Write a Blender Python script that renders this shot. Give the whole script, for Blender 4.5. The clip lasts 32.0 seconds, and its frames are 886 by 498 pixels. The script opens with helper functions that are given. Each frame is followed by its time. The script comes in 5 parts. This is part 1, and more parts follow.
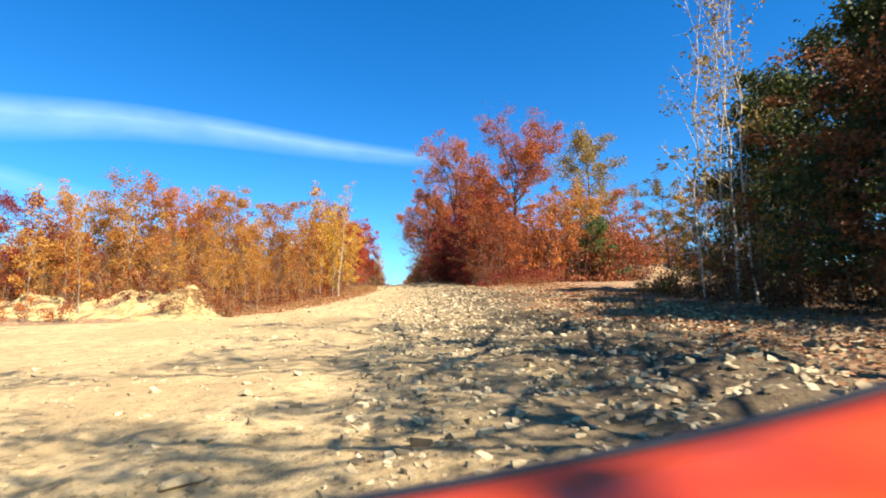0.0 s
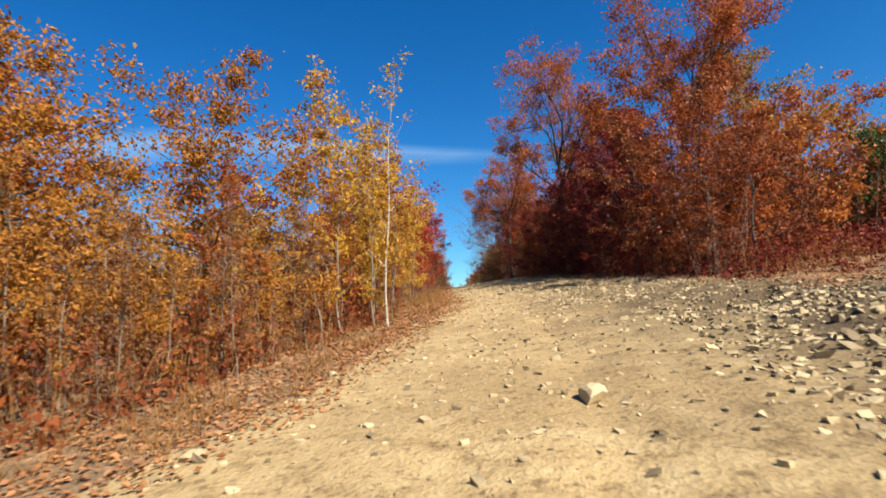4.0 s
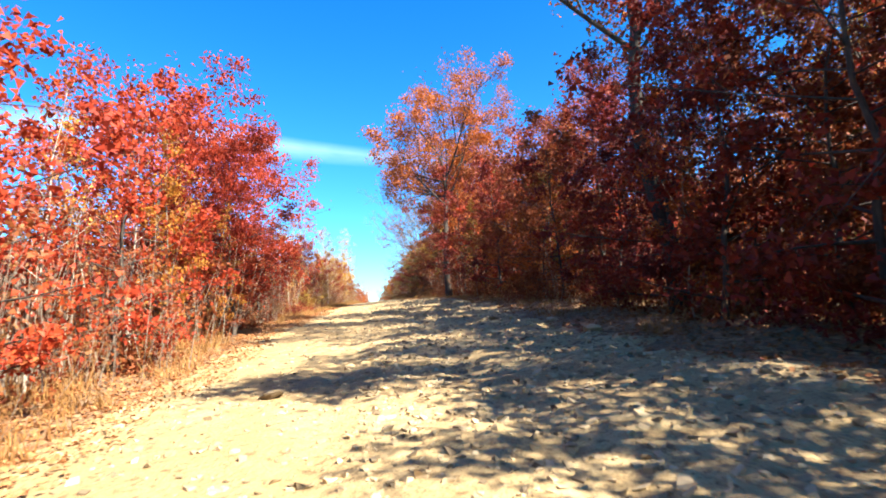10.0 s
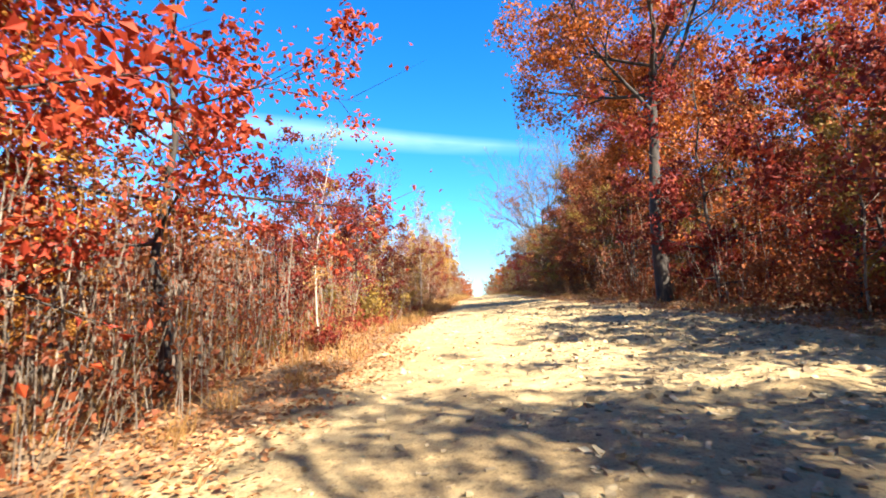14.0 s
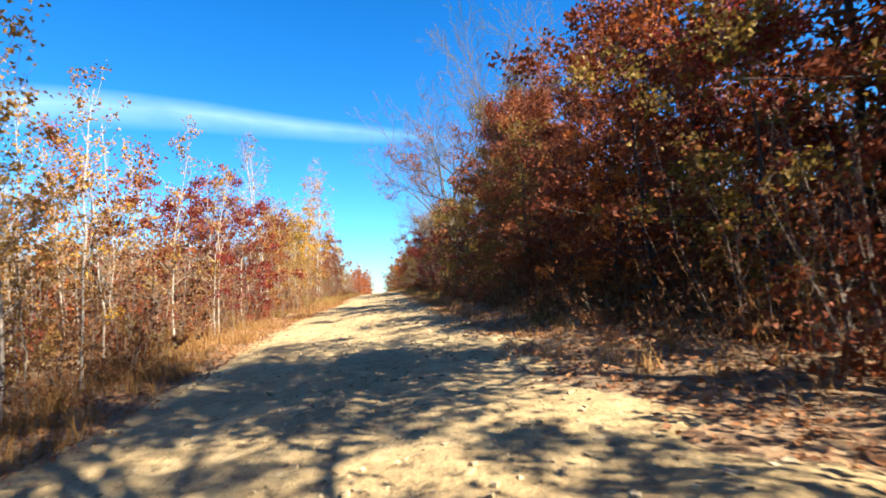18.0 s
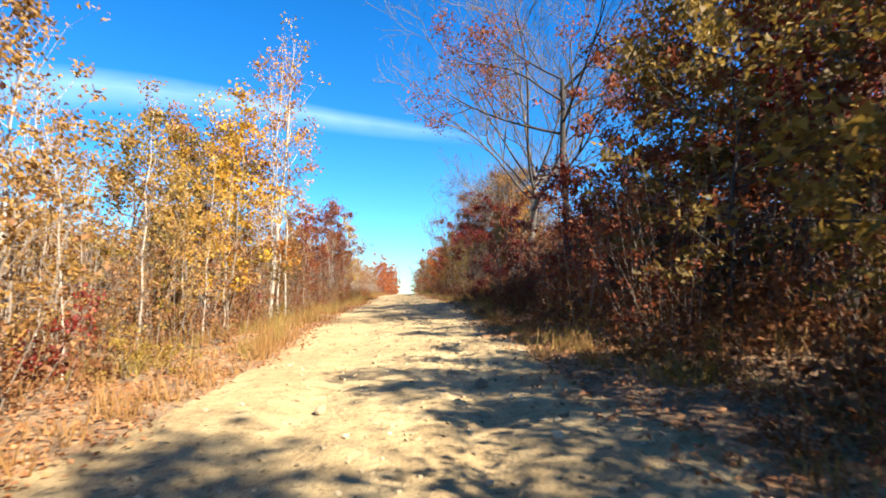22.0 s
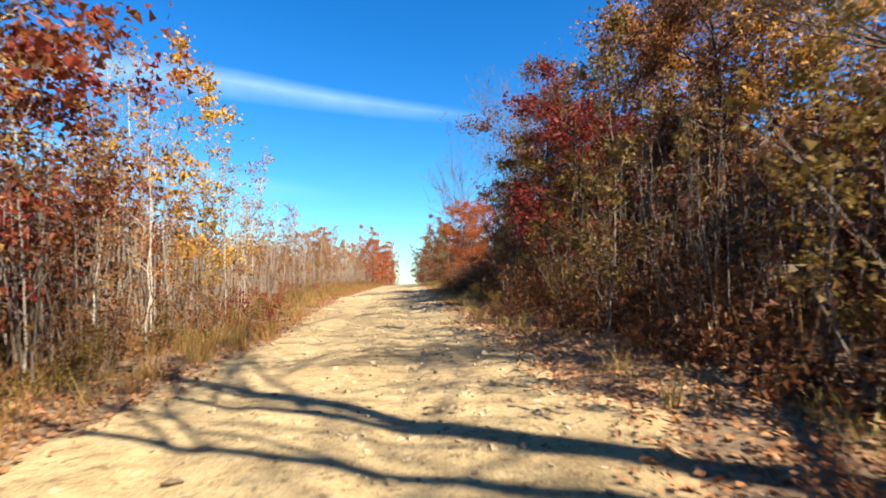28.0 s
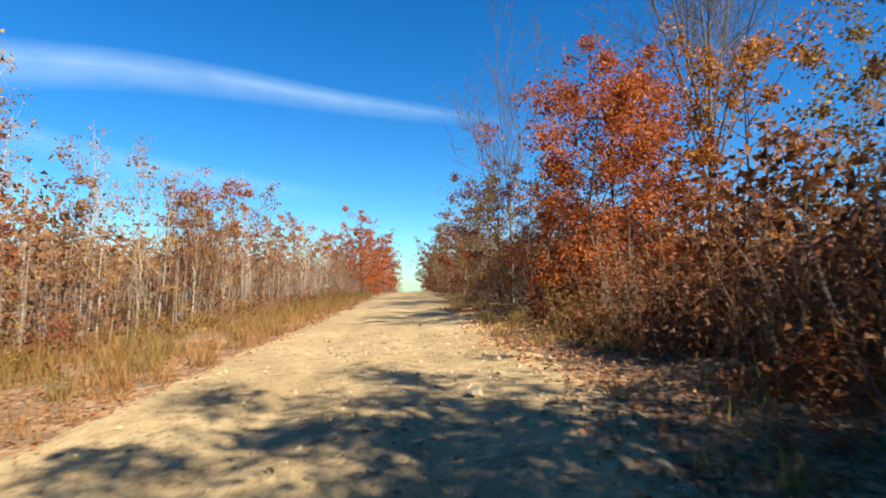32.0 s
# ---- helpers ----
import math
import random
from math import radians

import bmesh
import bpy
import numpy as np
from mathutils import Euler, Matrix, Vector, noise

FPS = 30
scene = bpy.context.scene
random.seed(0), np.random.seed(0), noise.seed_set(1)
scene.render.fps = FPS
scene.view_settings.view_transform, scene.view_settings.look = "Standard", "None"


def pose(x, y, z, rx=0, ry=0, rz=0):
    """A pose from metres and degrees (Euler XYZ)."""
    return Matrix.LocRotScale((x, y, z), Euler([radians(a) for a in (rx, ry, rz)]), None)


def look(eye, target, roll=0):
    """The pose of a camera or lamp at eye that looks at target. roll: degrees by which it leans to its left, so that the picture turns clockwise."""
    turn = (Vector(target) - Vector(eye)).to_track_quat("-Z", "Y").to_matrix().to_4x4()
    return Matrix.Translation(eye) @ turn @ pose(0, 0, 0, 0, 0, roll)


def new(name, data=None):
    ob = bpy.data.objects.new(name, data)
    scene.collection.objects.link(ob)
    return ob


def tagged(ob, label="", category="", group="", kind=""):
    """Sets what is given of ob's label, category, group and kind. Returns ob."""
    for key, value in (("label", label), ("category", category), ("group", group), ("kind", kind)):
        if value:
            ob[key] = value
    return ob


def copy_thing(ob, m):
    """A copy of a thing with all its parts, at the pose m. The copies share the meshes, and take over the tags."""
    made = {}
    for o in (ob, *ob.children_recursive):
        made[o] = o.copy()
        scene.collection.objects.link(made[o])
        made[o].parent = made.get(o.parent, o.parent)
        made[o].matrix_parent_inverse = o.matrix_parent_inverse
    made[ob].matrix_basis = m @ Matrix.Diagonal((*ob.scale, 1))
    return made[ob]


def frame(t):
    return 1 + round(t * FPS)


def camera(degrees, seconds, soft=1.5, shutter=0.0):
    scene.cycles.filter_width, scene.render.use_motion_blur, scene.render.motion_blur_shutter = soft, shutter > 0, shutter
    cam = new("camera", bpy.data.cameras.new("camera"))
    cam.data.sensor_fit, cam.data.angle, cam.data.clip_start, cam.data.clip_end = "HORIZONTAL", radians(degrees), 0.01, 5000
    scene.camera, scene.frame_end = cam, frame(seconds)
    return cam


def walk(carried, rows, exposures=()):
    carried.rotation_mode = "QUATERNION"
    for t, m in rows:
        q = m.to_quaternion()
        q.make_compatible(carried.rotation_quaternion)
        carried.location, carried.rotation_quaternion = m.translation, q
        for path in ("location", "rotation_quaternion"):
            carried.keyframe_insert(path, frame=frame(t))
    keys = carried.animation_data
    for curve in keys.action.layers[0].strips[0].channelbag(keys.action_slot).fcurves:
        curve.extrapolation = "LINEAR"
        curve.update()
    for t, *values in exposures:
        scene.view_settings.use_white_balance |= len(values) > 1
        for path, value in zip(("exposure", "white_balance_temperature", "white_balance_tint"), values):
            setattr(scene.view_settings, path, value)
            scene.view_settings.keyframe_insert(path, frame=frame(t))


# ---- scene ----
cam = camera(79.2, 32.0, soft=1.8, shutter=0.15)
# seconds, x, y, z in metres, then the turn in degrees
PATH = [
    (0.0, 0.10, 0.00, 1.41, 97.42, 0.65, -4.96),
    (0.5, 0.01, 2.86, 1.61, 96.99, 1.27, -2.76),
    (1.0, -0.25, 5.69, 1.80, 96.45, 1.02, -0.07),
    (1.5, -0.62, 8.52, 1.99, 96.80, 1.15, 2.06),
    (2.0, -1.12, 11.33, 2.18, 97.24, 2.21, 4.01),
    (2.5, -1.48, 14.09, 2.39, 96.88, 2.04, 4.59),
    (3.0, -1.77, 16.97, 2.62, 97.15, 3.14, 3.92),
    (3.5, -2.00, 19.84, 2.86, 97.52, 4.52, 2.58),
    (5.5, -1.50, 30.50, 3.85, 97.25, 0.65, -3.47),
    (6.0, -1.37, 32.96, 4.08, 98.76, 2.43, -5.30),
    (6.5, -1.12, 35.37, 4.31, 98.71, 2.61, -7.09),
    (7.0, -0.91, 37.65, 4.53, 98.89, 1.98, -7.96),
    (7.5, -0.61, 40.01, 4.75, 97.56, 1.23, -8.54),
    (8.0, -0.36, 42.42, 4.97, 96.61, 0.73, -8.70),
    (8.5, -0.14, 44.92, 5.20, 99.35, 1.10, -8.46),
    (9.0, 0.08, 47.46, 5.43, 97.07, 0.76, -8.20),
    (9.5, 0.22, 50.05, 5.65, 98.51, 0.70, -7.61),
    (10.0, 0.45, 52.73, 5.88, 97.47, 2.75, -7.01),
    (10.5, 0.64, 55.36, 6.11, 97.51, 2.89, -6.30),
    (11.0, 0.64, 57.96, 6.31, 97.59, 2.16, -4.97),
    (11.5, 0.64, 60.48, 6.51, 98.94, 1.89, -3.10),
    (12.0, 0.41, 62.87, 6.68, 99.39, -1.56, -1.50),
    (12.5, 0.14, 65.27, 6.85, 97.02, -3.83, 0.42),
    (13.0, -0.23, 67.64, 7.00, 96.04, -3.80, 2.53),
    (13.5, -0.46, 69.90, 7.15, 97.09, -0.81, 4.07),
    (14.0, -0.66, 72.12, 7.30, 96.69, 1.42, 3.74),
    (14.5, -0.86, 74.30, 7.43, 97.20, 2.88, 1.85),
    (16.5, 0.30, 85.00, 8.18, 96.12, -2.09, -5.46),
    (17.0, 0.50, 88.07, 8.36, 96.88, -1.79, -7.15),
    (17.5, 0.90, 91.02, 8.54, 97.70, 1.46, -7.95),
    (18.0, 1.14, 94.09, 8.71, 95.27, 3.26, -6.35),
    (18.5, 1.11, 97.07, 8.85, 95.35, 3.48, -5.05),
    (19.0, 1.10, 100.17, 9.00, 95.75, 2.53, -4.21),
    (19.5, 1.08, 103.26, 9.14, 96.01, 2.50, -3.82),
    (20.0, 1.02, 106.53, 9.28, 96.32, 1.94, -2.87),
    (20.5, 0.96, 109.73, 9.42, 95.80, 1.44, -2.90),
    (21.0, 0.89, 112.94, 9.56, 95.60, 0.75, -3.25),
    (21.5, 0.93, 116.08, 9.70, 95.22, 0.15, -3.37),
    (22.0, 0.97, 119.17, 9.83, 95.24, -0.14, -3.58),
    (22.5, 1.00, 122.21, 9.95, 94.88, -0.02, -3.98),
    (23.0, 1.07, 125.19, 10.07, 95.43, 0.41, -4.56),
    (23.5, 1.20, 128.10, 10.19, 95.38, 0.62, -5.05),
    (24.0, 1.32, 130.92, 10.30, 95.21, 1.33, -5.33),
    (24.5, 1.37, 133.68, 10.40, 94.80, 1.10, -4.94),
    (25.0, 1.37, 136.39, 10.50, 94.70, 0.19, -4.69),
    (25.5, 1.40, 138.94, 10.59, 94.71, 0.27, -4.49),
    (27.5, 1.00, 152.50, 10.96, 93.86, 0.63, -3.46),
    (28.0, 0.92, 156.46, 11.06, 93.37, 0.03, -3.57),
    (28.5, 0.91, 160.31, 11.15, 94.01, -0.37, -3.97),
    (29.0, 0.88, 164.09, 11.24, 93.50, -0.17, -3.57),
    (29.5, 0.87, 167.94, 11.32, 93.29, 0.03, -3.27),
    (30.0, 0.88, 171.73, 11.40, 92.98, 0.42, -2.86),
    (30.5, 0.76, 175.52, 11.47, 92.89, 0.32, -2.77),
    (31.0, 0.70, 179.30, 11.54, 92.52, 0.12, -2.88),
    (31.5, 0.66, 182.82, 11.59, 92.65, -0.19, -2.98),
    (32.0, 0.70, 186.49, 11.66, 93.68, -0.49, -3.19),
]
walk(cam, [(t, pose(*p)) for t, *p in PATH], exposures=[(0.0, 1.84), (1.0, 1.68), (2.0, 1.32), (3.0, 1.15), (6.0, 1.52), (8.5, 1.84), (10.8, 2.7), (12.5, 2.4), (14.0, 2.5), (15.5, 2.25), (17.0, 1.9), (18.5, 2.25), (20.0, 2.2), (22.0, 2.12), (24.0, 2.1), (25.5, 2.08), (28.0, 1.85), (30.0, 1.8), (32.0, 1.5)])

# ---- world and sun ----
SUN = Vector((0.68, -0.73, 0.90)).normalized()
world = bpy.data.worlds.new("autumn_sky")
scene.world = world
world.use_nodes = True
wn = world.node_tree
bg = wn.nodes["Background"]
sky = wn.nodes.new("ShaderNodeTexSky")
sky.sky_type = "NISHITA"
sky.sun_disc = False
sky.sun_elevation = math.asin(SUN.z)
sky.sun_rotation = math.atan2(SUN.x, SUN.y)
sky.air_density, sky.dust_density, sky.ozone_density = 1.0, 0.1, 3.0
hsv = wn.nodes.new("ShaderNodeHueSaturation")
hsv.inputs["Saturation"].default_value = 1.38
wn.links.new(sky.outputs[0], hsv.inputs["Color"])
tintn = wn.nodes.new("ShaderNodeMix")
tintn.data_type, tintn.blend_type = "RGBA", "MULTIPLY"
tintn.inputs[0].default_value = 1.0
tintn.inputs[7].default_value = (0.62, 1.02, 1.20, 1)
wn.links.new(hsv.outputs[0], tintn.inputs[6])
wn.links.new(tintn.outputs[2], bg.inputs["Color"])
bg.inputs["Strength"].default_value = 0.052
sun = new("sun", bpy.data.lights.new("sun", "SUN"))
sun.data.energy, sun.data.angle, sun.data.color = 5.0, radians(0.53), (1.0, 0.94, 0.85)
sun.matrix_world = look((0, 0, 0), tuple(-SUN))


# ---- materials ----
def material(name, rough=0.8):
    m = bpy.data.materials.new(name)
    m.use_nodes = True
    b = m.node_tree.nodes["Principled BSDF"]
    b.inputs["Roughness"].default_value = rough
    b.inputs["Specular IOR Level"].default_value = 0.3
    return m, m.node_tree, b


def ramp_node(nt, source, stops):
    r = nt.nodes.new("ShaderNodeValToRGB")
    el = r.color_ramp.elements
    while len(el) < len(stops):
        el.new(0.5)
    for e, (p, c) in zip(el, stops):
        e.position, e.color = p, (*c, 1)
    nt.links.new(source, r.inputs[0])
    return r.outputs["Color"]


def noise_node(nt, scale, detail=4, rough=0.6, stretch=None):
    tc = nt.nodes.new("ShaderNodeTexCoord")
    n = nt.nodes.new("ShaderNodeTexNoise")
    n.inputs["Scale"].default_value, n.inputs["Detail"].default_value, n.inputs["Roughness"].default_value = scale, detail, rough
    if stretch:
        mp = nt.nodes.new("ShaderNodeMapping")
        mp.inputs["Scale"].default_value = stretch
        nt.links.new(tc.outputs["Object"], mp.inputs[0])
        nt.links.new(mp.outputs[0], n.inputs["Vector"])
    else:
        nt.links.new(tc.outputs["Object"], n.inputs["Vector"])
    return n.outputs[0]


def mix_node(nt, fac, a, b, kind="MIX"):
    m = nt.nodes.new("ShaderNodeMix")
    m.data_type, m.blend_type = "RGBA", kind
    for sock, v in ((m.inputs[0], fac), (m.inputs[6], a), (m.inputs[7], b)):
        if isinstance(v, bpy.types.NodeSocket):
            nt.links.new(v, sock)
        else:
            sock.default_value = v if isinstance(v, (int, float)) else (*v, 1)
    return m.outputs[2]


def bump_node(nt, height, strength, dist, bsdf):
    b = nt.nodes.new("ShaderNodeBump")
    b.inputs["Strength"].default_value, b.inputs["Distance"].default_value = strength, dist
    nt.links.new(height, b.inputs["Height"])
    nt.links.new(b.outputs[0], bsdf.inputs["Normal"])


def leaf_material(name, stops, glow=0.36):
    m, nt, b = material(name, 0.6)
    b.inputs["Specular IOR Level"].default_value = 0.2
    geo = nt.nodes.new("ShaderNodeNewGeometry")
    info = nt.nodes.new("ShaderNodeObjectInfo")
    add = nt.nodes.new("ShaderNodeMath")
    add.operation = "MULTIPLY_ADD"
    nt.links.new(info.outputs["Random"], add.inputs[0])
    add.inputs[1].default_value = 0.5
    mul = nt.nodes.new("ShaderNodeMath")
    mul.operation = "MULTIPLY"
    nt.links.new(geo.outputs["Random Per Island"], mul.inputs[0])
    mul.inputs[1].default_value = 0.5
    nt.links.new(mul.outputs[0], add.inputs[2])
    col = ramp_node(nt, add.outputs[0], stops)
    n = noise_node(nt, 60, 2)
    col = mix_node(nt, 0.25, col, mix_node(nt, n, (0.05, 0.03, 0.015), (1.0, 0.9, 0.7)), "OVERLAY")
    nt.links.new(col, b.inputs["Base Color"])
    tr = nt.nodes.new("ShaderNodeBsdfTranslucent")
    nt.links.new(col, tr.inputs["Color"])
    ms = nt.nodes.new("ShaderNodeMixShader")
    ms.inputs[0].default_value = glow
    nt.links.new(b.outputs[0], ms.inputs[1])
    nt.links.new(tr.outputs[0], ms.inputs[2])
    nt.links.new(ms.outputs[0], nt.nodes["Material Output"].inputs[0])
    return m


LEAF = {
    "gold": leaf_material("gold_leaf", [(0, (0.21, 0.07, 0.014)), (0.4, (0.34, 0.14, 0.022)), (0.8, (0.44, 0.215, 0.034)), (1, (0.47, 0.28, 0.07))]),
    "yellow": leaf_material("yellow_leaf", [(0, (0.28, 0.115, 0.018)), (0.4, (0.44, 0.225, 0.022)), (0.8, (0.52, 0.32, 0.03)), (1, (0.48, 0.33, 0.085))]),
    "orange": leaf_material("orange_leaf", [(0, (0.19, 0.04, 0.012)), (0.4, (0.32, 0.08, 0.016)), (0.8, (0.41, 0.13, 0.022)), (1, (0.44, 0.20, 0.045))]),
    "scarlet": leaf_material("scarlet_leaf", [(0, (0.17, 0.02, 0.012)), (0.5, (0.33, 0.04, 0.016)), (0.85, (0.42, 0.075, 0.024)), (1, (0.44, 0.14, 0.05))]),
    "crimson": leaf_material("crimson_leaf", [(0, (0.09, 0.011, 0.010)), (0.5, (0.17, 0.022, 0.013)), (0.85, (0.24, 0.042, 0.02)), (1, (0.28, 0.10, 0.045))]),
    "russet": leaf_material("russet_leaf", [(0, (0.11, 0.026, 0.011)), (0.5, (0.20, 0.052, 0.017)), (0.85, (0.27, 0.085, 0.026)), (1, (0.32, 0.135, 0.045))]),
    "brown": leaf_material("brown_leaf", [(0, (0.075, 0.028, 0.012)), (0.5, (0.145, 0.055, 0.02)), (0.85, (0.21, 0.095, 0.032)), (1, (0.29, 0.16, 0.06))]),
    "straw": leaf_material("straw_leaf", [(0, (0.17, 0.08, 0.022)), (0.4, (0.29, 0.155, 0.04)), (0.8, (0.38, 0.23, 0.06)), (1, (0.44, 0.30, 0.11))]),
    "tan": leaf_material("tan_leaf", [(0, (0.12, 0.048, 0.018)), (0.5, (0.20, 0.09, 0.034)), (0.85, (0.29, 0.145, 0.058)), (1, (0.38, 0.23, 0.10))]),
    "olive": leaf_material("olive_leaf", [(0, (0.085, 0.06, 0.016)), (0.5, (0.19, 0.115, 0.022)), (0.85, (0.28, 0.18, 0.032)), (1, (0.36, 0.25, 0.055))]),
    "lush": leaf_material("fresh_green_leaf", [(0, (0.035, 0.06, 0.012)), (0.6, (0.085, 0.125, 0.022)), (1, (0.16, 0.19, 0.04))], 0.25),
    "green": leaf_material("green_leaf", [(0, (0.022, 0.030, 0.008)), (0.6, (0.05, 0.062, 0.012)), (1, (0.11, 0.11, 0.02))], 0.15),
}


def bark_material(name, dark, light, patch=None):
    m, nt, b = material(name, 0.9)
    n = noise_node(nt, 14, 5, 0.65, (1, 1, 0.25))
    col = ramp_node(nt, n, [(0.3, dark), (0.7, light)])
    if patch:
        s = noise_node(nt, 9, 3, 0.5, (1, 1, 3.5))
        f = ramp_node(nt, s, [(0.56, (0, 0, 0)), (0.64, (1, 1, 1))])
        col = mix_node(nt, f, col, patch)
    nt.links.new(col, b.inputs["Base Color"])
    bump_node(nt, n, 0.6, 0.02, b)
    return m


BARK = {
    "dark": bark_material("dark_bark", (0.022, 0.017, 0.013), (0.07, 0.054, 0.041)),
    "grey": bark_material("grey_bark", (0.10, 0.078, 0.055), (0.27, 0.21, 0.15)),
    "dull": bark_material("dull_grey_bark", (0.055, 0.043, 0.032), (0.16, 0.128, 0.098)),
    "pale": bark_material("pale_bark", (0.26, 0.21, 0.15), (0.48, 0.40, 0.30), (0.09, 0.07, 0.05)),
}


def dirt_material():
    m, nt, b = material("pale_sandy_dirt", 0.95)
    big = noise_node(nt, 0.35, 5, 0.6)
    mid = noise_node(nt, 3.0, 6, 0.65)
    fine = noise_node(nt, 42, 5, 0.7)
    vor = nt.nodes.new("ShaderNodeTexVoronoi")
    vor.inputs["Scale"].default_value = 16
    tc = nt.nodes.new("ShaderNodeTexCoord")
    nt.links.new(tc.outputs["Object"], vor.inputs["Vector"])
    col = ramp_node(nt, mid, [(0.3, (0.22, 0.145, 0.062)), (0.48, (0.38, 0.265, 0.118)), (0.7, (0.46, 0.34, 0.165))])
    patch = ramp_node(nt, big, [(0.42, (0, 0, 0)), (0.62, (0.75, 0.75, 0.75))])
    col = mix_node(nt, patch, col, (0.28, 0.187, 0.08))
    # brown rubbly soil on the uphill side at the trail's start, with shade painted in
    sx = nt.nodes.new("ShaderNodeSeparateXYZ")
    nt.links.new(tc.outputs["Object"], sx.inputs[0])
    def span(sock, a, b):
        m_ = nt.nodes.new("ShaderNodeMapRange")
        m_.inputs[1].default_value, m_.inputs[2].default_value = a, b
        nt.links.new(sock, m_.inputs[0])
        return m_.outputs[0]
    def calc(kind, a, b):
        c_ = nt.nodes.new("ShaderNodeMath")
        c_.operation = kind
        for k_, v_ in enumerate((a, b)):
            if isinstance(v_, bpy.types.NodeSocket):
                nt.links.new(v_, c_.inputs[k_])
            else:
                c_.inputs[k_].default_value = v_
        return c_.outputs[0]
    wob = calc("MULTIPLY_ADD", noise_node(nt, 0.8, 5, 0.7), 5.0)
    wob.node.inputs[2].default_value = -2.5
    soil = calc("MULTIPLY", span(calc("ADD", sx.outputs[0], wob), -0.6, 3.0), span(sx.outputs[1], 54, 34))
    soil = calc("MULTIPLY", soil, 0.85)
    # near-black tones put shade among rubble and under trees into the soil colour
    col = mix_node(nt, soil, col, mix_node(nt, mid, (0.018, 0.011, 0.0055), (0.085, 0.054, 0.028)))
    grit = ramp_node(nt, fine, [(0.33, (0.36, 0.32, 0.27)), (0.5, (1, 1, 1))])
    col = mix_node(nt, 0.7, col, grit, "MULTIPLY")
    rub = noise_node(nt, 8.5, 7, 0.72)
    rub = ramp_node(nt, rub, [(0.37, (0.22, 0.17, 0.13)), (0.455, (1, 1, 1))])
    col = mix_node(nt, 0.65, col, rub, "MULTIPLY")
    nt.links.new(col, b.inputs["Base Color"])
    h = mix_node(nt, 0.5, mid, fine)
    h = mix_node(nt, 0.35, h, vor.outputs["Distance"])
    bump_node(nt, h, 0.75, 0.05, b)
    return m


def floor_material():
    m, nt, b = material("leafy_forest_floor", 0.95)
    mid = noise_node(nt, 1.2, 6, 0.65)
    fine = noise_node(nt, 22, 5, 0.75)
    vor = nt.nodes.new("ShaderNodeTexVoronoi")
    vor.inputs["Scale"].default_value = 11
    tc = nt.nodes.new("ShaderNodeTexCoord")
    nt.links.new(tc.outputs["Object"], vor.inputs["Vector"])
    sep = nt.nodes.new("ShaderNodeSeparateColor")
    nt.links.new(vor.outputs["Color"], sep.inputs[0])
    col = ramp_node(nt, sep.outputs[0], [(0, (0.085, 0.04, 0.017)), (0.35, (0.19, 0.092, 0.038)), (0.7, (0.29, 0.16, 0.07)), (1, (0.37, 0.235, 0.115))])
    soil = ramp_node(nt, fine, [(0.3, (0.085, 0.052, 0.027)), (0.7, (0.25, 0.17, 0.09))])
    f = ramp_node(nt, mid, [(0.40, (0, 0, 0)), (0.62, (1, 1, 1))])
    nt.links.new(mix_node(nt, f, col, soil), b.inputs["Base Color"])
    bump_node(nt, mix_node(nt, 0.5, fine, vor.outputs["Distance"]), 1.0, 0.05, b)
    return m


def stone_material(name, dark, light):
    m, nt, b = material(name, 0.9)
    n = noise_node(nt, 9, 6, 0.65)
    info = nt.nodes.new("ShaderNodeObjectInfo")
    geo = nt.nodes.new("ShaderNodeNewGeometry")
    add = nt.nodes.new("ShaderNodeMath")
    add.operation = "ADD"
    nt.links.new(info.outputs["Random"], add.inputs[0])
    nt.links.new(geo.outputs["Random Per Island"], add.inputs[1])
    fr = nt.nodes.new("ShaderNodeMath")
    fr.operation = "FRACT"
    nt.links.new(add.outputs[0], fr.inputs[0])
    col = ramp_node(nt, fr.outputs[0], [(0, dark), (0.3, tuple((a + b) / 2 for a, b in zip(dark, light))), (0.6, light), (1, tuple(min(1, c * 1.25) for c in light))])
    col = mix_node(nt, 0.5, col, ramp_node(nt, n, [(0.3, (0.4, 0.36, 0.3)), (0.65, (1, 1, 1))]), "MULTIPLY")
    nt.links.new(col, b.inputs["Base Color"])
    bump_node(nt, n, 0.7, 0.02, b)
    return m


def sand_material():
    m, nt, b = material("heaped_yellow_sand", 0.95)
    mid, fine = noise_node(nt, 2.2, 6, 0.65), noise_node(nt, 30, 5, 0.7)
    col = ramp_node(nt, mid, [(0.36, (0.20, 0.125, 0.05)), (0.52, (0.41, 0.285, 0.11)), (0.7, (0.48, 0.355, 0.15))])
    nt.links.new(mix_node(nt, 0.6, col, ramp_node(nt, fine, [(0.34, (0.45, 0.38, 0.3)), (0.5, (1, 1, 1))]), "MULTIPLY"), b.inputs["Base Color"])
    bump_node(nt, mix_node(nt, 0.5, mid, fine), 1.0, 0.07, b)
    return m


